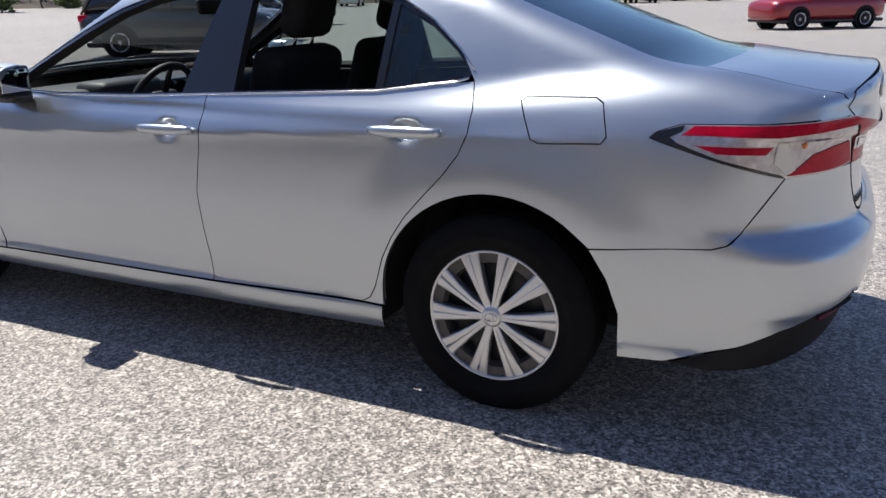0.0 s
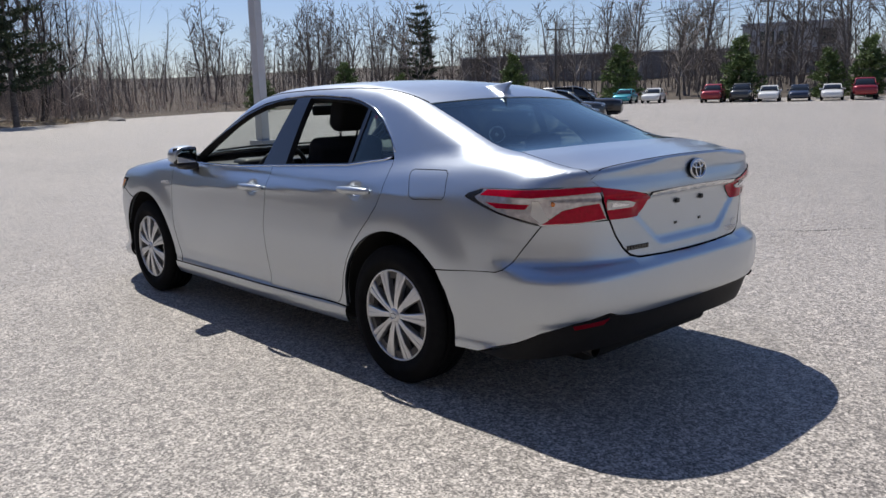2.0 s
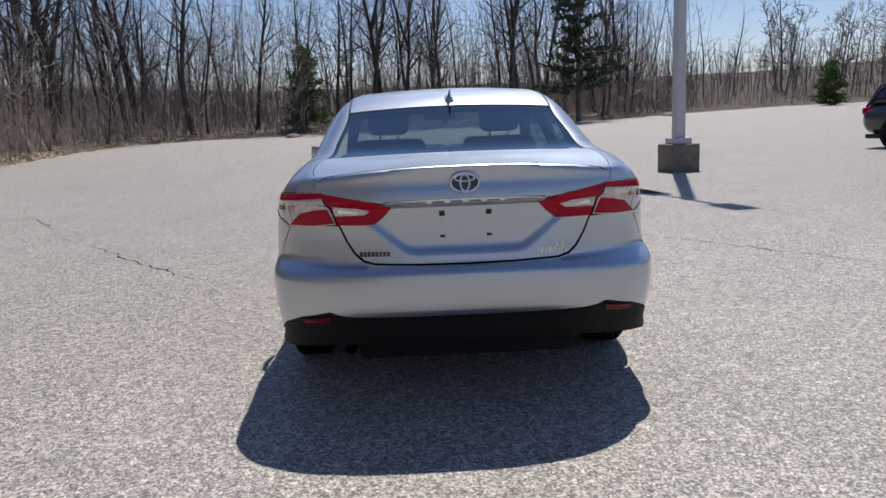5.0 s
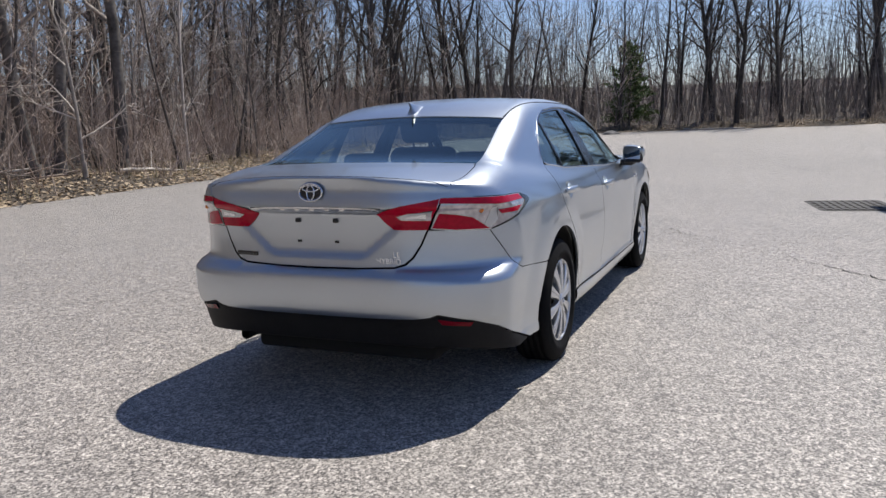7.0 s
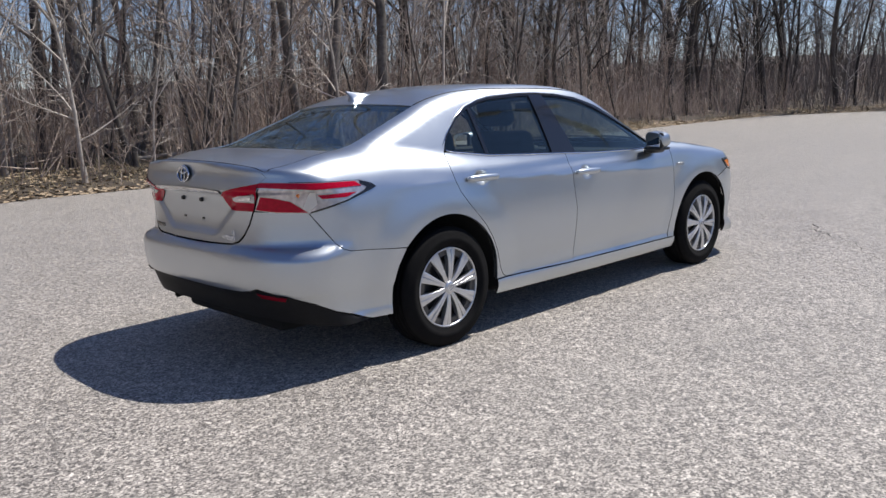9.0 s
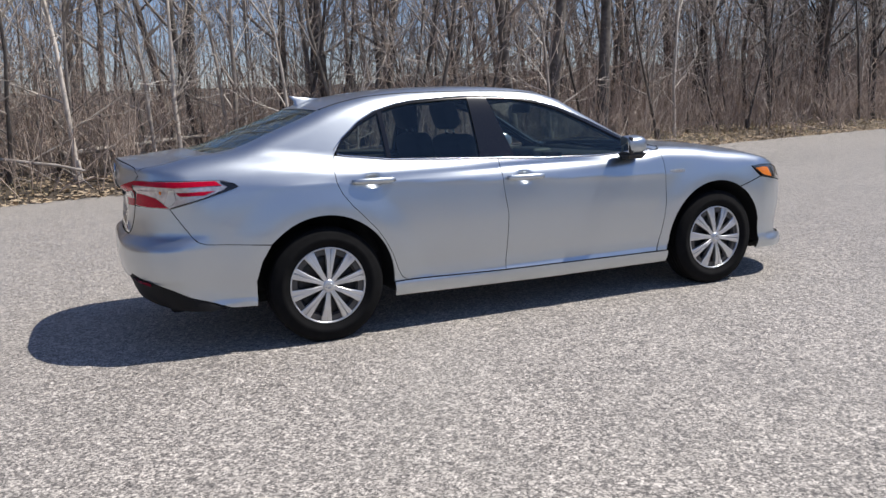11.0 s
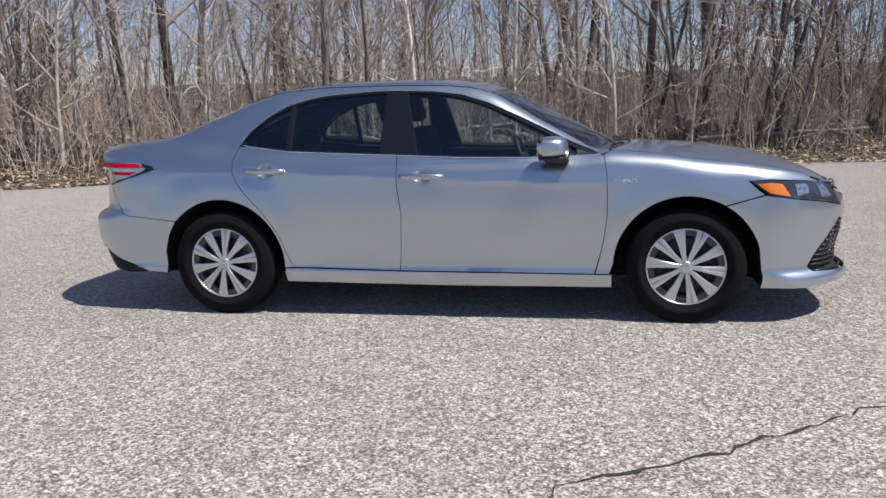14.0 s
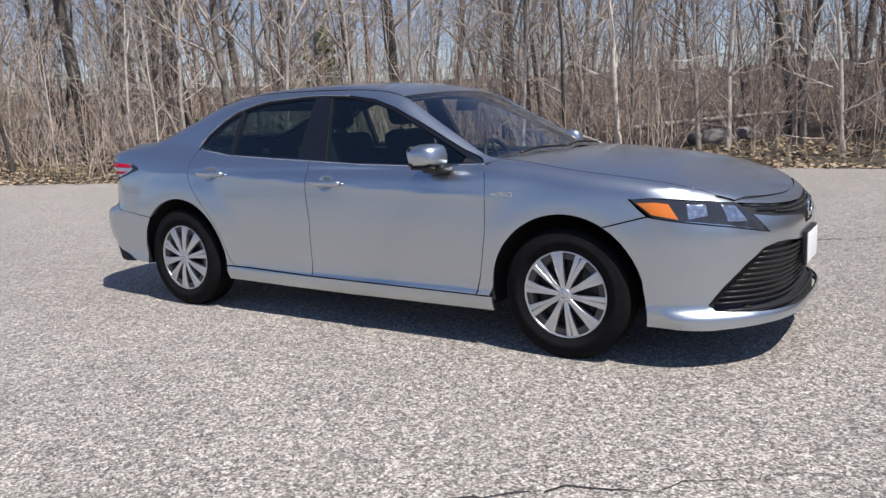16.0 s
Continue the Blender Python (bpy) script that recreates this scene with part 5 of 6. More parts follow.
def woods():
    r = np.random.default_rng(3)
    tall = scatter(120, -42, 44, 4, 42, 2.2, 22, 0.9, r, 0.7) + scatter(62, 40, 78, -20, 36, 1.2, 20, 0.9, r, 0.9)
    for k, (x, y) in enumerate(tall):
        # Trees beyond x = 20 take the kits with backlight shade coloured in.
        kits = BACKLIT_TALL if x > 20 else TALL
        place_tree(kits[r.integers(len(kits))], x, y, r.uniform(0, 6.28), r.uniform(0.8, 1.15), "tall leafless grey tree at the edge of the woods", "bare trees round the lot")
    young = scatter(118, -36, 36, 4, 30, 1.0, 8, 0.7, r, 0.5) + scatter(28, 40, 78, -40, 24, 0.8, 9, 0.9, r, 0.6)
    for x, y in young:
        place_tree(YOUNG[r.integers(len(YOUNG))], x, y, r.uniform(0, 6.28), r.uniform(0.7, 1.25), "thin leafless young tree in the brush", "young trees round the lot")
    for x, y in scatter(40, -32, 4, 3, 19, 0.6, 6.5, 0.7, r, 0.3):
        place_tree(YOUNG[3], x, y, r.uniform(0, 6.28), r.uniform(0.4, 0.95), "pale leafless sapling with low crossing branches", "pale saplings")
    # joined masses behind
    simple = []
    for seed, h, w in ((31, 13, 0.11), (32, 15, 0.14), (33, 11, 0.09)):
        tr, cr = bare_tree(seed, h, w, first=0.25, limbs=14, twigs=3, fine=0)
        simple.append([(np.concatenate(q.v), np.array(q.f)) for q in (tr, cr)])
    places = scatter(110, -60, 90, 15, 75, 14, 55, 0.8, r, 0.3) + scatter(45, 60, 125, -45, 60, 10, 60, 1.0, r, 0.3) + scatter(50, 50, 160, -150, -15, 6, 75, 1.2, r, 0.3) + scatter(20, -110, -30, -90, 30, 3, 40, 1.5, r, 0.5)
    wide = []
    for seed, h, w in ((34, 14, 0.16), (35, 16, 0.19), (36, 13, 0.13)):
        tr, cr = bare_tree(seed, h, w, first=0.16, limbs=17, twigs=6, fine=0, thick=4.6, wide=1.4)
        wide.append([(np.concatenate(q.v), np.array(q.f)) for q in (tr, cr)])
    across = [(-3.7 + d * math.cos(a), 3.4 + d * math.sin(a)) for a, d in zip(np.radians(r.uniform(-82, -26, 210)), r.uniform(90, 132, 210))]
    across = [(x, y) for x, y in across if edge_gap(x, y)[0] > 3]
    vs, fs, n = [], [], 0
    for x, y in across + places:
        a, s = r.uniform(0, 6.28), r.uniform(0.75, 1.1)
        if x > 55 and y < 0:
            s *= 0.85
        z = float(land_z(x, y)[0]) - 0.1
        c, q = math.cos(a) * s, math.sin(a) * s
        for v, f in (wide if (x, y) in across else simple)[r.integers(3)]:
            vs.append(np.stack([x + c * v[:, 0] - q * v[:, 1], y + q * v[:, 0] + c * v[:, 1], z + s * v[:, 2]], 1))
            fs.append(f + n)
            n += len(v)
    me = bpy.data.meshes.new("far_woods")
    me.from_pydata(np.concatenate(vs).tolist(), [], np.concatenate(fs).tolist())
    me.materials.append(FAR_TWIG)
    tagged(part("far_woods", me, None), "deep leafless grey woods behind the lot", "woods", kind="stuff")
    # brush: thin stems and whips along the edge
    st = Sticks()
    spots = scatter(620, -36, 40, 3, 30, 0.5, 11, 0.25, r, 0.8) + scatter(170, 36, 85, -55, 24, 0.4, 9, 0.4, r, 0.8) + scatter(60, -60, -15, -25, 12, 0.5, 8, 0.5, r, 0.8)
    for x, y in spots:
        z = float(land_z(x, y)[0])
        big = r.uniform(0.6, 1.5)
        for _ in range(r.integers(5, 9)):
            p = grow(st, (x + r.normal(0, 0.25), y + r.normal(0, 0.25), z - 0.05), (r.normal(0, 0.38), r.normal(0, 0.38), 1), big * r.uniform(0.7, 2.2), 0.012 * big, 0.004, 4, 3, 0.13, 0.02, r)
            for _ in range(3):
                k = r.integers(1, 4)
                grow(st, p[k], branch_way(r, unit(p[k + 1] - p[k]), 0.7), big * r.uniform(0.3, 0.8), 0.006, 0.003, 2, 3, 0.15, 0.0, r)
    for x, y in scatter(260, -40, 85, -50, 30, 0.3, 6, 0.3, r, 0.8):
        z = float(land_z(x, y)[0]) + r.uniform(0.02, 0.25)
        a = r.uniform(0, 6.28)
        grow(st, (x, y, z), (math.cos(a), math.sin(a), r.normal(0, 0.12)), r.uniform(0.6, 2.4), r.uniform(0.01, 0.028), 0.006, 4, 4, 0.12, -0.01, r)
    tagged(part("underbrush", st.mesh("underbrush", BRUSH), None), "tangled leafless brown brush and fallen sticks", "brush", kind="stuff")
    # thicket: a dense mass of thin stems with side twigs, all round the lot
    def mass(places, h0, h1, rad, twigs):
        p = np.array(places)
        n = len(p)
        z = land_z(p[:, 0], p[:, 1])
        base = np.stack([p[:, 0], p[:, 1], z - 0.1], 1)
        h = r.uniform(h0, h1, n)
        way = np.stack([r.normal(0, 0.15, n), r.normal(0, 0.15, n), np.ones(n)], 1)
        out = [rods(base, way, h, r.uniform(0.5, 1.3, n) * rad, 3, 0.06)]
        q = np.repeat(np.arange(n), twigs)
        t = r.uniform(0.12, 0.95, len(q))
        start = base[q] + way[q] * (h[q] * t)[:, None]
        tw = np.stack([r.normal(0, 0.7, len(q)), r.normal(0, 0.7, len(q)), r.uniform(0.1, 1.0, len(q))], 1)
        tw /= np.linalg.norm(tw, axis=1)[:, None]
        out.append(rods(start, tw, h[q] * r.uniform(0.10, 0.30, len(q)), np.full(len(q), 0.35 * rad), 2, 0.16))
        return out

    def rods(base, way, length, rad, segs, wander):
        n = len(base)
        pts = [base]
        d = way.copy()
        for _ in range(segs):
            d = d + r.normal(0, wander, (n, 3))
            pts.append(pts[-1] + d * (length / segs)[:, None])
        pts = np.stack(pts, 1)
        a = np.cross(way, [0.3, 0.9, 0.1])
        a /= np.linalg.norm(a, axis=1)[:, None]
        b = np.cross(way / np.linalg.norm(way, axis=1)[:, None], a)
        t = np.arange(3) * math.tau / 3
        ring = a[:, None] * np.cos(t)[None, :, None] + b[:, None] * np.sin(t)[None, :, None]
        fall = np.linspace(1, 0.3, segs + 1)
        v = pts[:, :, None] + ring[:, None] * (rad[:, None] * fall[None])[:, :, None, None]
        one = np.array([(i * 3 + k, i * 3 + (k + 1) % 3, i * 3 + 3 + (k + 1) % 3, i * 3 + 3 + k) for i in range(segs) for k in range(3)])
        f = one[None] + (np.arange(n) * (segs + 1) * 3)[:, None, None]
        return v.reshape(-1, 3), f.reshape(-1, 4)

    def many(n, x0, x1, y0, y1, near, far):
        got = []
        while len(got) < n:
            x, y = r.uniform(x0, x1, 4000), r.uniform(y0, y1, 4000)
            d = edge_gap(x, y)
            ok = (d > near) & (d < far)
            got += list(zip(x[ok], y[ok]))
        return got[:n]

    for name, groups, material, label in (
            ("thicket", (mass(many(2600, -45, 48, 4, 40, 1.6, 20), 1.2, 6.5, 0.015, 10), mass(many(420, 55, 90, -60, -15, 0.5, 12), 1.0, 4.0, 0.018, 8), mass(many(1000, 66, 125, -40, 75, 14, 80), 2.0, 5.0, 0.05, 7)), THICKET, "dense leafless brown thicket behind the lot's edge"),
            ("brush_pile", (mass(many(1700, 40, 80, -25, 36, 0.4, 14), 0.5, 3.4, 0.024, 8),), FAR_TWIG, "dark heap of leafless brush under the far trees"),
            ("sapling_woods", (mass(many(1400, -70, 95, 14, 75, 12, 48), 4, 13, 0.03, 9), mass(many(900, 50, 110, -30, 65, 4, 45), 5, 14, 0.05, 8), mass(many(900, 40, 150, -160, -20, 5, 60), 3.0, 7.0, 0.06, 8), mass(many(500, -60, 60, -170, -88, 6, 50), 3, 8, 0.06, 7)), FAR_TWIG, "deep grey mass of leafless saplings")):
        vs, fs, n = [], [], 0
        for g in groups:
            for v, f in g:
                vs.append(v)
                fs.append(f + n)
                n += len(v)
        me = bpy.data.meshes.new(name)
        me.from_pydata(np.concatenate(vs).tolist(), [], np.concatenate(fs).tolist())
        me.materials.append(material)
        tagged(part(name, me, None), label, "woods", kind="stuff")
    # leaves and dry grass
    for name, material, count, lo, hi, label, cat in (("leaf_litter", LEAF, 34000, -0.25, 3.6, "scattered dry tan leaves along the asphalt's edge", "leaves"), ("dry_grass", STRAW, 7000, 0.1, 3.0, "dry straw-coloured grass along the edge", "grass")):
        vs, fs = [], []
        pts = []
        while len(pts) < count:
            x, y = r.uniform(-40, 62, 6000), r.uniform(-25, 18, 6000)
            d = edge_gap(x, y)
            clump = np.sin(x * 0.9 + 1) * np.sin(y * 0.7 + x * 0.3) > (-0.2 if name == "dry_grass" else -2)
            ok = (d > lo) & (d < hi) & (r.random(6000) < 1 - 0.75 * (d - lo) / (hi - lo)) & clump
            pts += list(zip(x[ok], y[ok]))
        pts = np.array(pts[:count])
        zz = np.maximum(land_z(pts[:, 0], pts[:, 1]), np.where(edge_gap(pts[:, 0], pts[:, 1]) < 0.3, lot_z(pts[:, 0], pts[:, 1]) + 0.006, -9))
        for (x, y), z in zip(pts, zz):
            k = len(vs)
            a = r.uniform(0, 6.28)
            if name == "leaf_litter":
                s, u = r.uniform(0.03, 0.075), r.normal(0, 0.5, 2)
                c, q = math.cos(a) * s, math.sin(a) * s
                vs += [(x - c, y - q, z + 0.012 - u[0] * s * 0.4), (x + q * 0.6, y - c * 0.6, z + 0.02 + abs(u[1]) * 0.02), (x + c, y + q, z + 0.014 + u[0] * s * 0.4), (x - q * 0.6, y + c * 0.6, z + 0.008)]
                fs.append((k, k + 1, k + 2, k + 3))
            else:
                h, b = r.uniform(0.08, 0.42), r.normal(0, 0.10, 2)
                c, q = math.cos(a) * 0.006, math.sin(a) * 0.006
                vs += [(x - c, y - q, z - 0.02), (x + c, y + q, z - 0.02), (x + b[0], y + b[1], z + h)]
                fs.append((k, k + 1, k + 2))
        me = bpy.data.meshes.new(name)
        me.from_pydata(vs, [], fs)
        me.materials.append(material)
        tagged(part(name, me, None), label, cat, kind="stuff")


woods()


def pine(seed, height, spread, dense_=1.0, rows=12, low=0.08, shape=0.8, needle=None):
    """Trunk and needled whorls of one conifer."""
    r = np.random.default_rng(seed)
    tr, cr = Sticks(), Sticks()
    grow(tr, (0, 0, -0.2), (0, 0, 1), height, 0.018 * height, 0.01, 6, 7, 0.01, 0.0, r)
    vs, fs = [], []
    for i in range(rows):
        t = low + (1 - low) * (i + r.uniform(-0.3, 0.3)) / rows
        for _ in range(int(5 + 3 * dense_)):
            a = r.uniform(0, 6.28)
            ln = spread * max(1.05 - t, 0.02) ** shape * r.uniform(0.5, 1.15)
            p = grow(tr, (0, 0, t * height + r.normal(0, 0.08)), (math.cos(a), math.sin(a), r.uniform(-0.05, 0.35)), ln, 0.02, 0.006, 3, 3, 0.08, 0.03, r)
            for _ in range(int(ln * 26 * dense_) + 5):
                m = r.uniform(0.2, 1.0) * 3
                k = min(int(m), 2)
                c = p[k] + (p[k + 1] - p[k]) * (m - k) + r.normal(0, 0.06, 3)
                d = unit(p[k + 1] - p[k] + r.normal(0, 0.6, 3)) * r.uniform(0.16, 0.42)
                e = unit(np.cross(d, r.normal(0, 1, 3))) * 0.075
                n = len(vs)
                vs += [c - e, c + e, c + d]
                fs.append((n, n + 1, n + 2))
    me = bpy.data.meshes.new("crown")
    me.from_pydata([tuple(v) for v in vs], [], fs)
    me.materials.append(needle or NEEDLE)
    return tr.mesh("trunk", BARK), me


PINES = [pine(41, 5.0, 2.0, 1.25, 15, 0.04, 0.55), pine(42, 6.5, 2.2, 0.9, 17, 0.06, 0.6), pine(43, 11.0, 3.1, 1.0, 14, 0.18, 0.5, DARK_NEEDLE)]


def polar(x0, y0, deg, dist):
    return x0 + dist * math.cos(radians(deg)), y0 + dist * math.sin(radians(deg))


EYE = (-3.7, 3.4)
for kit, (x, y), s in [(0, polar(*EYE, a, d), q) for a, d, q in ((-48, 92, 1.15), (-55.4, 90, 1.25), (-63.2, 86, 1.3), (-68.5, 88, 1.0), (-70.8, 88, 1.2), (-36.2, 84, 1.0), (-30.3, 86, 0.9), (-77.5, 88, 1.2), (-40, 96, 0.8))] + [(1, (53.5, 8.0), 0.95), (2, (55.5, -12.5), 1.15), (2, polar(*EYE, -41.5, 108), 1.15), (1, (-18.4, 20.4), 0.62), (0, (-11.6, 8.1), 0.22)]:
    z = float(land_z(x, y)[0]) - 0.05
    t = thing("pine_tree", "green pine tree at the edge of the lot" if kit < 2 else "tall dark ragged pine among bare trees", "pine tree", pose(x, y, z, 0, 0, 40 * x) @ Matrix.Scale(s, 4), "pines")
    part("trunk", PINES[kit][0], None, t)
    part("crown", PINES[kit][1], None, t)


def log(x, y, z, turn, length, r0, label):
    st = Sticks()
    r = np.random.default_rng(int(abs(x * 100)))
    p = grow(st, (0, 0, 0), (1, 0, 0.03), length, r0, r0 * 0.5, 7, 8, 0.05, 0.0, r)
    for k in (3, 4, 5, 6):
        grow(st, p[k], branch_way(r, np.array([1.0, 0, 0]), 0.8), length * 0.3, r0 * 0.3, 0.008, 4, 4, 0.12, 0.03, r)
    ob = part("fallen_log", st.mesh("fallen_log", PALE), None)
    ob.matrix_basis = pose(x, y, z, 0, 0, turn)
    tagged(ob, label, "log", "fallen logs")


for x, y, dz, turn, ln, r0 in ((-17.5, 14.5, 0.55, 4, 5.5, 0.11), (-3.2, 13.2, 0.9, 24, 4.2, 0.07), (3.2, 14.0, 0.2, -38, 3.6, 0.06), (9.5, 13.0, 0.2, 12, 3.2, 0.05), (-6.0, 12.4, 0.9, -30, 3.8, 0.05), (33, 19.5, 0.2, 30, 4, 0.1), (51, 0, 0.2, 100, 4, 0.09), (57, -14, 0.25, 60, 4.5, 0.1)):
    log(x, y, float(land_z(x, y)[0]) + dz * 0.5, turn, ln, r0, "pale fallen log lying in the brush")

for k, (x, y, s) in enumerate(((-1.5, 13.6, 0.42), (-0.9, 13.9, 0.3), (-13.5, 8.6, 0.25), (46.5, 8, 0.5), (60, -21, 0.6))):
    bm = bmesh.new()
    bmesh.ops.create_icosphere(bm, subdivisions=3, radius=1)
    for v in bm.verts:
        v.co *= 1 + 0.22 * noise.noise(v.co * 1.6 + Vector((k * 7, 0, 0)))
        v.co = Vector((v.co.x * s * 1.3, v.co.y * s, v.co.z * s * 0.55))
    ob = part("boulder", bm, ROCK, None)
    ob.matrix_basis = pose(x, y, float(land_z(x, y)[0]) + 0.08, 0, 0, 50 * k)
    tagged(ob, "low grey boulder among the dry leaves", "rock", "boulders")


# ---- parked vehicles and the far side ----
PAINTS = {k: paint_mat(k + "_paint", c, metal=m, rough=0.3, coat=0.8) for k, c, m in (("black", (0.012, 0.012, 0.014), 0.2), ("charcoal", (0.06, 0.065, 0.07), 0.6), ("white", (0.72, 0.72, 0.70), 0.0), ("pale_blue", (0.38, 0.45, 0.53), 0.7), ("navy", (0.02, 0.03, 0.06), 0.4), ("red", (0.28, 0.012, 0.02), 0.3), ("teal", (0.03, 0.30, 0.36), 0.4), ("grey", (0.25, 0.26, 0.27), 0.7))}
DARK_GLASS = mat("dark_window", (0.015, 0.018, 0.02), 0.06, coat=0.5)
HEADLIGHT = mat("headlight", (0.7, 0.72, 0.74), 0.15, 0.4, coat=0.8)


def loft(bm, rows, taper=0.0, low=0.0, high=1.0, power=3.2):
    """Cross sections (x, bottom, top, half width) joined into a closed skin."""
    ring = []
    n = 20
    for k in range(n):
        t = math.tau * (k + 0.5) / n
        c, q = math.cos(t), math.sin(t)
        ring.append((math.copysign(abs(c) ** (2 / power), c), 0.5 + 0.5 * math.copysign(abs(q) ** (2 / power), q)))
    last = None
    for i, (x, z0, z1, w) in enumerate(rows):
        cur = [bm.verts.new((x, w * u * (1 - taper * v), z0 + (z1 - z0) * (low + (high - low) * v))) for u, v in ring]
        if last:
            for k in range(n):
                bm.faces.new((last[k], last[(k + 1) % n], cur[(k + 1) % n], cur[k]))
        else:
            bm.faces.new(cur)
        last = cur
    bm.faces.new(last[::-1])
    bmesh.ops.recalc_face_normals(bm, faces=bm.faces)


SHAPES = {
    "sedan": dict(axle=1.38, r=0.325, body=[(2.36, 0.35, 0.62, 0.60), (2.30, 0.26, 0.74, 0.76), (2.0, 0.22, 0.82, 0.87), (1.3, 0.2, 0.93, 0.91), (0.8, 0.2, 0.97, 0.91), (-0.6, 0.2, 0.99, 0.91), (-1.6, 0.22, 1.02, 0.90), (-2.15, 0.28, 1.03, 0.84), (-2.36, 0.4, 0.95, 0.72)], cabin=[(0.98, 0.90, 0.95, 0.80), (0.25, 0.9, 1.37, 0.80), (-0.3, 0.9, 1.45, 0.81), (-0.95, 0.9, 1.40, 0.79), (-1.85, 0.9, 1.02, 0.74)]),
    "suv": dict(axle=1.36, r=0.365, body=[(2.33, 0.42, 0.82, 0.66), (2.27, 0.34, 0.98, 0.82), (1.95, 0.3, 1.06, 0.91), (1.2, 0.27, 1.12, 0.945), (-0.6, 0.27, 1.14, 0.945), (-1.7, 0.29, 1.14, 0.93), (-2.2, 0.36, 1.10, 0.86), (-2.33, 0.5, 1.0, 0.76)], cabin=[(1.2, 1.05, 1.10, 0.84), (0.5, 1.05, 1.60, 0.84), (-0.1, 1.05, 1.72, 0.85), (-1.3, 1.05, 1.71, 0.84), (-1.95, 1.05, 1.60, 0.80), (-2.26, 1.05, 1.12, 0.76)]),
    "pickup": dict(axle=1.75, r=0.40, body=[(2.9, 0.52, 0.95, 0.76), (2.84, 0.42, 1.15, 0.9), (2.4, 0.4, 1.22, 0.97), (1.5, 0.38, 1.26, 0.99), (-0.7, 0.38, 1.27, 0.99), (-2.4, 0.4, 1.27, 0.98), (-2.85, 0.5, 1.22, 0.95)], cabin=[(1.5, 1.2, 1.25, 0.88), (0.85, 1.2, 1.80, 0.88), (0.3, 1.2, 1.90, 0.88), (-0.7, 1.2, 1.88, 0.86), (-1.0, 1.2, 1.26, 0.84)]),
}


def small_wheels():
    out = []
    bm = bmesh.new()
    revolve(bm, [(0.62, 0.09), (0.75, 0.105), (0.95, 0.09), (1.0, 0.06), (1.0, -0.09), (0.62, -0.09)], 32)
    out.append(bm)
    bm = bmesh.new()
    revolve(bm, [(0.0, 0.085), (0.15, 0.09), (0.2, 0.075), (0.5, 0.075), (0.58, 0.095), (0.64, 0.10), (0.64, 0.0)], 32)
    out.append(bm)
    ms = []
    for b, name, m in zip(out, ("tyre", "rim"), (RUBBER, WHEEL)):
        me = bpy.data.meshes.new(name)
        b.to_mesh(me)
        b.free()
        me.polygons.foreach_set("use_smooth", [True] * len(me.polygons))
        me.materials.append(m)
        ms.append(me)
    bm = bmesh.new()
    for k in range(5):
        box(bm, 0.12, 0.60, 0.085, 0.10, -0.07, 0.07, 0.0, pose(0, 0, 0, 0, 72 * k, 0))
    me = bpy.data.meshes.new("spokes")
    bm.to_mesh(me)
    bm.free()
    me.materials.append(BLACK)
    return ms + [me]


SMALL_WHEEL = small_wheels()


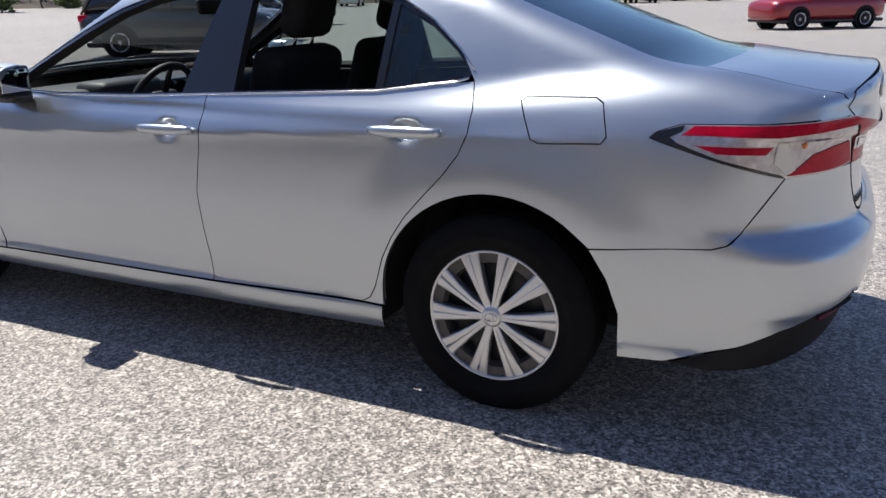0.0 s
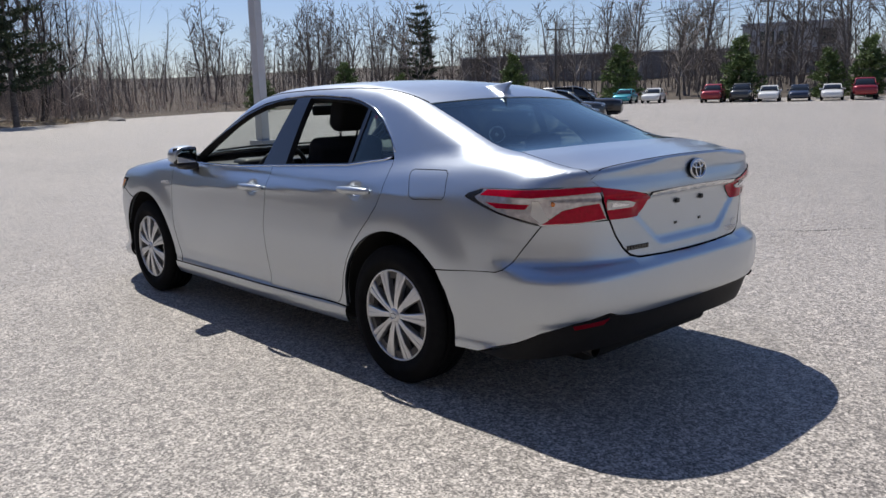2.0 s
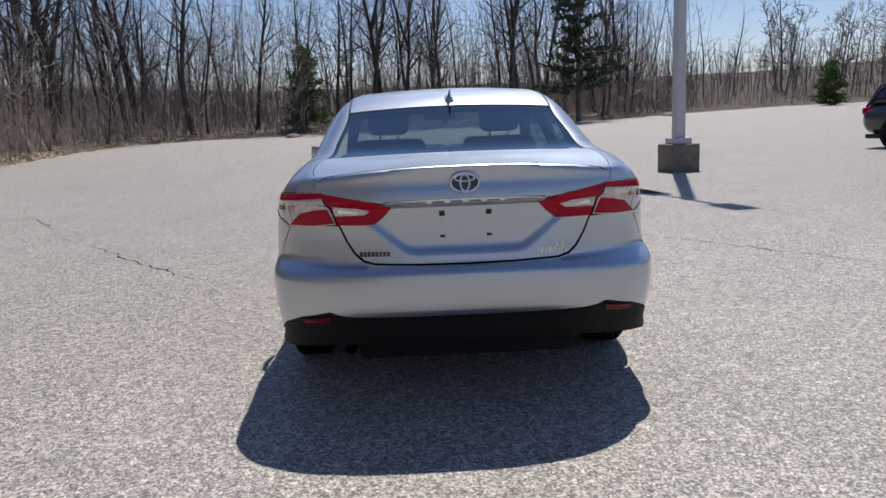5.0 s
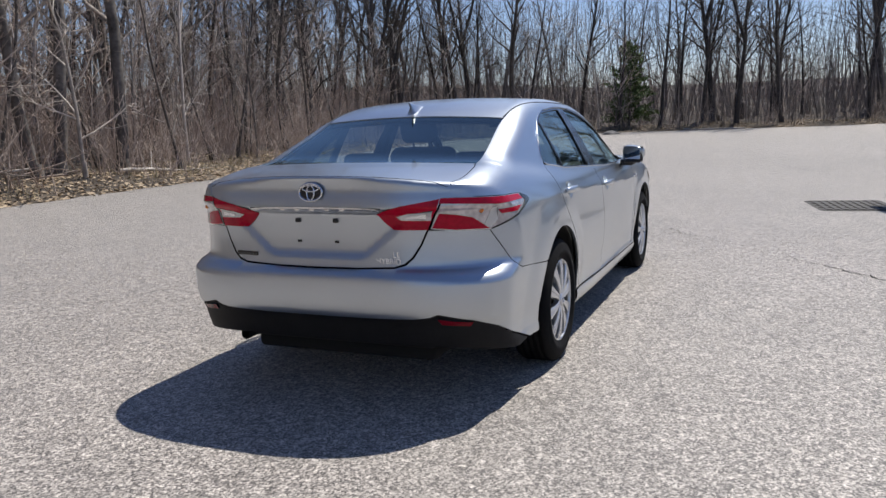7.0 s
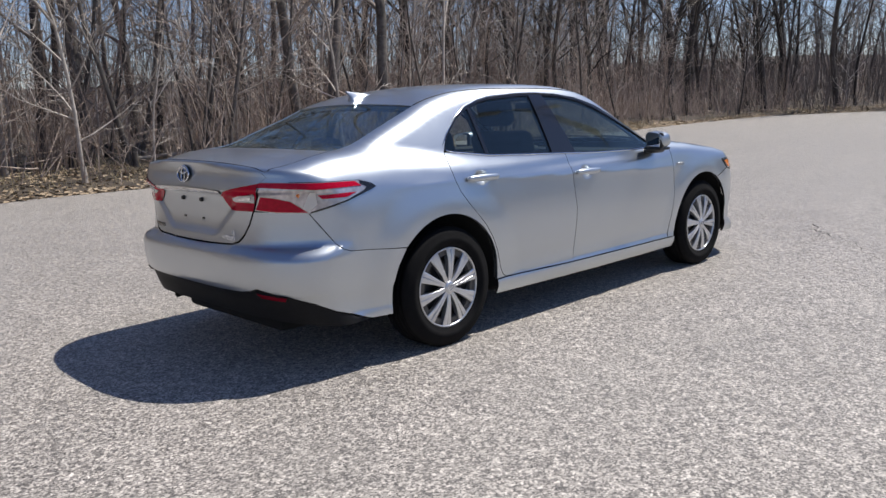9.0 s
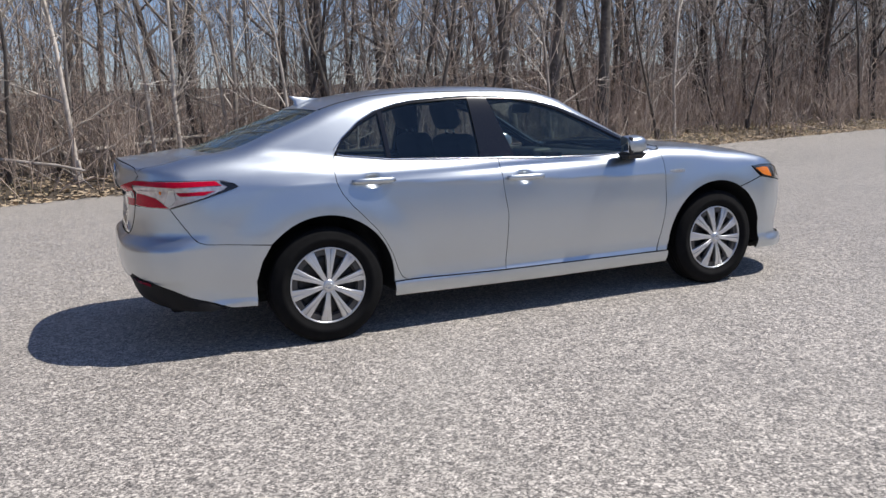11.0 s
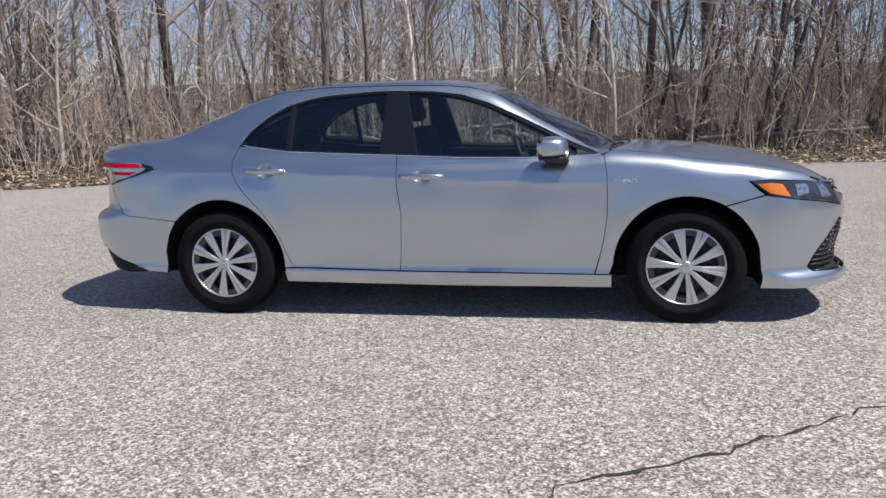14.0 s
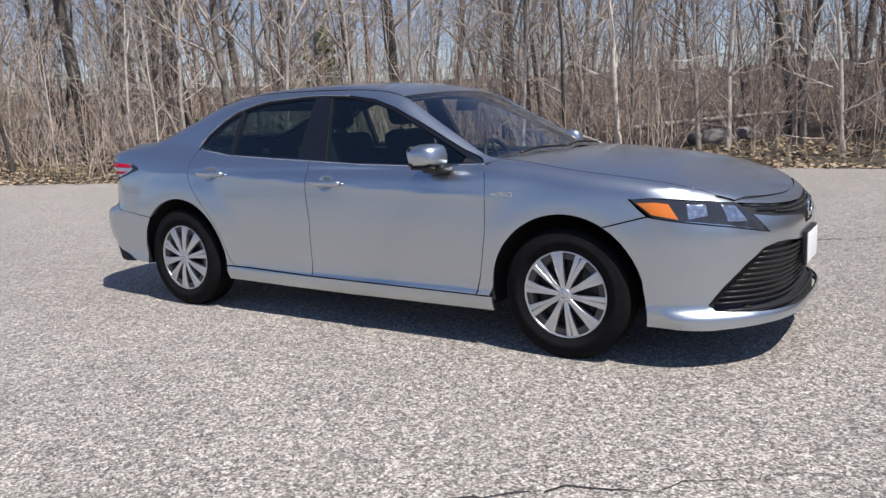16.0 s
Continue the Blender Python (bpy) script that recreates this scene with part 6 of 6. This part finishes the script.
def parked(kind, color, x, y, turn, label, group):
    sh = SHAPES[kind]
    z = float(lot_z(x, y))
    t = thing("parked_pickup" if kind == "pickup" else "parked_car", label, "pickup truck" if kind == "pickup" else "car", pose(x, y, z, 0, 0, turn), group)
    bm = bmesh.new()
    loft(bm, sh["body"], power=4.5)
    body = part("body", bm, PAINTS[color], t)
    bm = bmesh.new()
    loft(bm, sh["cabin"], taper=0.17, power=5)
    part("glasshouse", bm, DARK_GLASS, t, "dark windows")
    mid = [(a, b, c, w) for a, b, c, w in sh["cabin"]][1:-1]
    bm = bmesh.new()
    loft(bm, [(a, c - 0.07, c + 0.012, w * 0.86) for a, b, c, w in mid], power=3.5)
    part("roof", bm, PAINTS[color], t)
    for s in (1, -1):
        for i, j in ((0, 1), (-1, -2)):
            p, q = sh["cabin"][i], sh["cabin"][j]
            bm = bmesh.new()
            tube(bm, [(p[0], s * p[3] * 0.98, p[1] - 0.02), (q[0], s * q[3] * 0.85, q[2] - 0.02)], 0.035, 6)
            part("pillar", bm, PAINTS[color], t)
        c = sh["cabin"][2]
        bm = bmesh.new()
        tube(bm, [(c[0], s * c[3] * 0.99, c[1]), (c[0], s * c[3] * 0.85, c[2] - 0.03)], 0.03, 6)
        part("pillar", bm, BLACK, t)
        f = sh["body"]
        part("headlight", boxed(f[2][0] - 0.06, f[1][0] + 0.005, min(s * 0.50, s * 0.80), max(s * 0.50, s * 0.80), f[1][2] - 0.20, f[1][2] - 0.06, bevel=0.03), HEADLIGHT, t)
        part("tail_light", boxed(f[-1][0] - 0.0, f[-2][0] + 0.12, min(s * 0.55, s * 0.84), max(s * 0.55, s * 0.84), f[-2][2] - 0.24, f[-2][2] - 0.08, bevel=0.03), RED_LENS, t)
        part("side_mirror", boxed(sh["cabin"][0][0] - 0.38, sh["cabin"][0][0] - 0.24, min(s * 0.88, s * 1.06), max(s * 0.88, s * 1.06), sh["cabin"][0][1] + 0.02, sh["cabin"][0][1] + 0.16, bevel=0.03), PAINTS[color], t)
        for sx in (1, -1):
            w = part("wheel", SMALL_WHEEL[1], None, t)
            w.matrix_basis = pose(sx * sh["axle"], s * (f[3][3] - 0.07), sh["r"], 0, 0, 0 if s > 0 else 180) @ Matrix.Diagonal((sh["r"], 1, sh["r"], 1))
            part("tyre", SMALL_WHEEL[0], None, w)
            part("wheel_spokes", SMALL_WHEEL[2], None, w)
            bm = bmesh.new()
            bmesh.ops.create_cone(bm, segments=28, radius1=sh["r"] * 1.17, radius2=sh["r"] * 1.17, depth=0.20, cap_ends=True, matrix=pose(sx * sh["axle"], s * (f[3][3] - 0.087), sh["r"] + 0.02, 90, 0, 0))
            part("wheel_arch", bm, WELL, t, smooth=False)
    n = sh["body"][1]
    part("grille", boxed(n[0] - 0.1, n[0] + 0.02, -0.48, 0.48, n[2] - 0.24, n[2] - 0.07, bevel=0.02), GLOSS_BLACK, t)
    part("air_intake", boxed(n[0] - 0.1, n[0] + 0.012, -0.62, 0.62, n[1] + 0.06, n[1] + 0.20, bevel=0.02), BLACK, t)
    if kind != "sedan":
        part("skid_trim", boxed(-n[0] + 0.1, n[0] - 0.1, -0.93, 0.93, sh["body"][3][1] - 0.02, sh["body"][3][1] + 0.09, bevel=0.03), BLACK, t)
    return t


near_row = [("suv", "charcoal", "dark grey sport utility vehicle parked in a row"), ("suv", "grey", "grey crossover parked in a row"), ("sedan", "pale_blue", "pale blue sedan parked in a row"), ("sedan", "white", "white sedan parked in a row"), ("suv", "navy", "dark blue crossover parked in a row"), ("sedan", "black", "black sedan parked in a row"), ("suv", "charcoal", "charcoal crossover parked in a row"), ("pickup", "black", "black pickup truck at the end of a row")]
for k, (kind, color, label) in enumerate(near_row):
    f = k / (len(near_row) - 1)
    parked(kind, color, 12.7 + 11.2 * f, -13.1 - 19.2 * f, -150 + 1.5 * math.sin(k * 2.1), label, "near parked row")
far_row = [("sedan", "teal", -55.8, 84), ("sedan", "white", -57.7, 84), ("suv", "red", -61.6, 81), ("suv", "charcoal", -63.4, 81), ("sedan", "white", -65.1, 80), ("sedan", "navy", -66.9, 80), ("sedan", "white", -68.8, 80), ("pickup", "red", -70.6, 81), ("suv", "white", -73.9, 80), ("suv", "charcoal", -75.6, 80), ("suv", "pale_blue", -77.2, 80), ("pickup", "black", -80.6, 84), ("sedan", "white", -53.0, 100), ("suv", "grey", -50.5, 100)]
for kind, color, a, d in far_row:
    x, y = polar(*EYE, a, d)
    parked(kind, color, x, y, 112 if kind != "pickup" or color == "red" else 165, "%s %s parked across the lot" % (color.replace("_", " "), {"suv": "sport utility vehicle"}.get(kind, kind)), "far parked row")
parked("suv", "red", -1.6, -30.2, 40, "red sport utility vehicle parked in the open lot", "red cars")
parked("sedan", "red", -1.2, -36.6, 42, "red sedan parked behind a red utility vehicle", "red cars")


def building():
    wall_m = mat("grey_facade", (0.58, 0.565, 0.545), 0.85, scale=1.2, vary=0.12)
    low_m = mat("dark_block_base", (0.34, 0.325, 0.31), 0.9, scale=2.0, vary=0.2)
    shed_m = mat("brown_shed_wall", (0.19, 0.18, 0.175), 0.9, scale=1.5, vary=0.2)
    x, y = polar(*EYE, -66.2, 146)
    z = float(land_z(x, y)[0]) - 0.6
    t = thing("office_building", "grey two-storey office building behind bare trees", "building", pose(x, y, z, 0, 0, 22))
    part("base", boxed(-8, 8, -9, 0, 0, 4.0), low_m, t, "dark block ground storey", smooth=False)
    part("wall", boxed(-8, 8, -9, 0.15, 4.0, 8.6), wall_m, t, "pale grey upper storey", smooth=False)
    part("roof", boxed(-8.3, 8.3, -9.3, 0.45, 8.6, 9.0), GALV, t, smooth=False)
    for cx, w0 in ((-5.0, 1.3), (0.6, 0.35), (2.0, 0.35), (3.4, 0.35), (4.8, 0.35)):
        for z0, z1, yy in ((5.2, 7.6, 0.12), (0.9, 3.2, -0.03)):
            w = part("window", boxed(cx - w0, cx + w0, yy, yy + 0.08, z0, z1), DARK_GLASS, t, smooth=False)
            part("sill", boxed(cx - w0 - 0.1, cx + w0 + 0.1, yy, yy + 0.18, z0 - 0.12, z0), GALV, w, smooth=False)
    bx, by = polar(*EYE, -53.5, 156)
    z = float(land_z(bx, by)[0]) - 0.6
    t = thing("long_shed", "long low brown warehouse beyond the trees", "building", pose(bx, by, z, 0, 0, 32))
    part("wall", boxed(-30, 26, -10, 0, 0, 5.2), shed_m, t, smooth=False)
    part("roof", boxed(-30.4, 26.4, -10.4, 0.4, 5.2, 5.5), GALV, t, smooth=False)
    for k in range(6):
        part("door", boxed(-27 + 9 * k, -23.5 + 9 * k, 0.0, 0.06, 0, 3.4), low_m, t, smooth=False)
    for a, d, k in ((-47.5, 98, 3), (-50, 103, 0), (-52.4, 97, 1), (-56.5, 99, 5), (-59.4, 96, 3), (-60.6, 98, 2), (-62.2, 99, 1), (-66.8, 104, 4), (-69.5, 100, 0), (-72.5, 98, 6), (-74.5, 97, 3), (-44.5, 99, 0), (-41.8, 96, 3), (-38.5, 98, 1)):
        tx, ty = polar(*EYE, a, d)
        place_tree(TALL[k], tx, ty, a, 0.72 + 0.02 * k, "leafless tree standing behind the far parked cars", "bare trees across the lot")


building()


def utility_pole(x, y, h):
    z = float(land_z(x, y)[0])
    t = thing("utility_pole", "brown wooden utility pole with a cross arm", "utility pole", pose(x, y, z, 0, 0, 60), "utility poles")
    bm = bmesh.new()
    tube(bm, [(0, 0, -0.2), (0.05, 0, h)], [0.16, 0.11], 8)
    part("post", bm, BARK, t)
    part("cross_arm", boxed(-1.1, 1.1, -0.06, 0.06, h - 0.9, h - 0.75, bevel=0.01), BARK, t, smooth=False)
    return Vector((x, y, z + h - 0.8))


tops = [utility_pole(*polar(*EYE, a, d), h) for a, d, h in ((-51.0, 92, 9), (-64.7, 96, 11), (-79.0, 92, 10.5))]
for a, b in zip(tops, tops[1:]):
    for k in (0.0, 0.45, 0.9):
        bm = bmesh.new()
        tube(bm, [a.lerp(b, t) + Vector((0, 0, k - 1.1 * 4 * t * (1 - t) * 0.5)) for t in (i / 12 for i in range(13))], 0.018, 4)
        tagged(part("power_cable", bm, BLACK, None), "thin dark overhead cable between utility poles", "cable", "overhead cables")
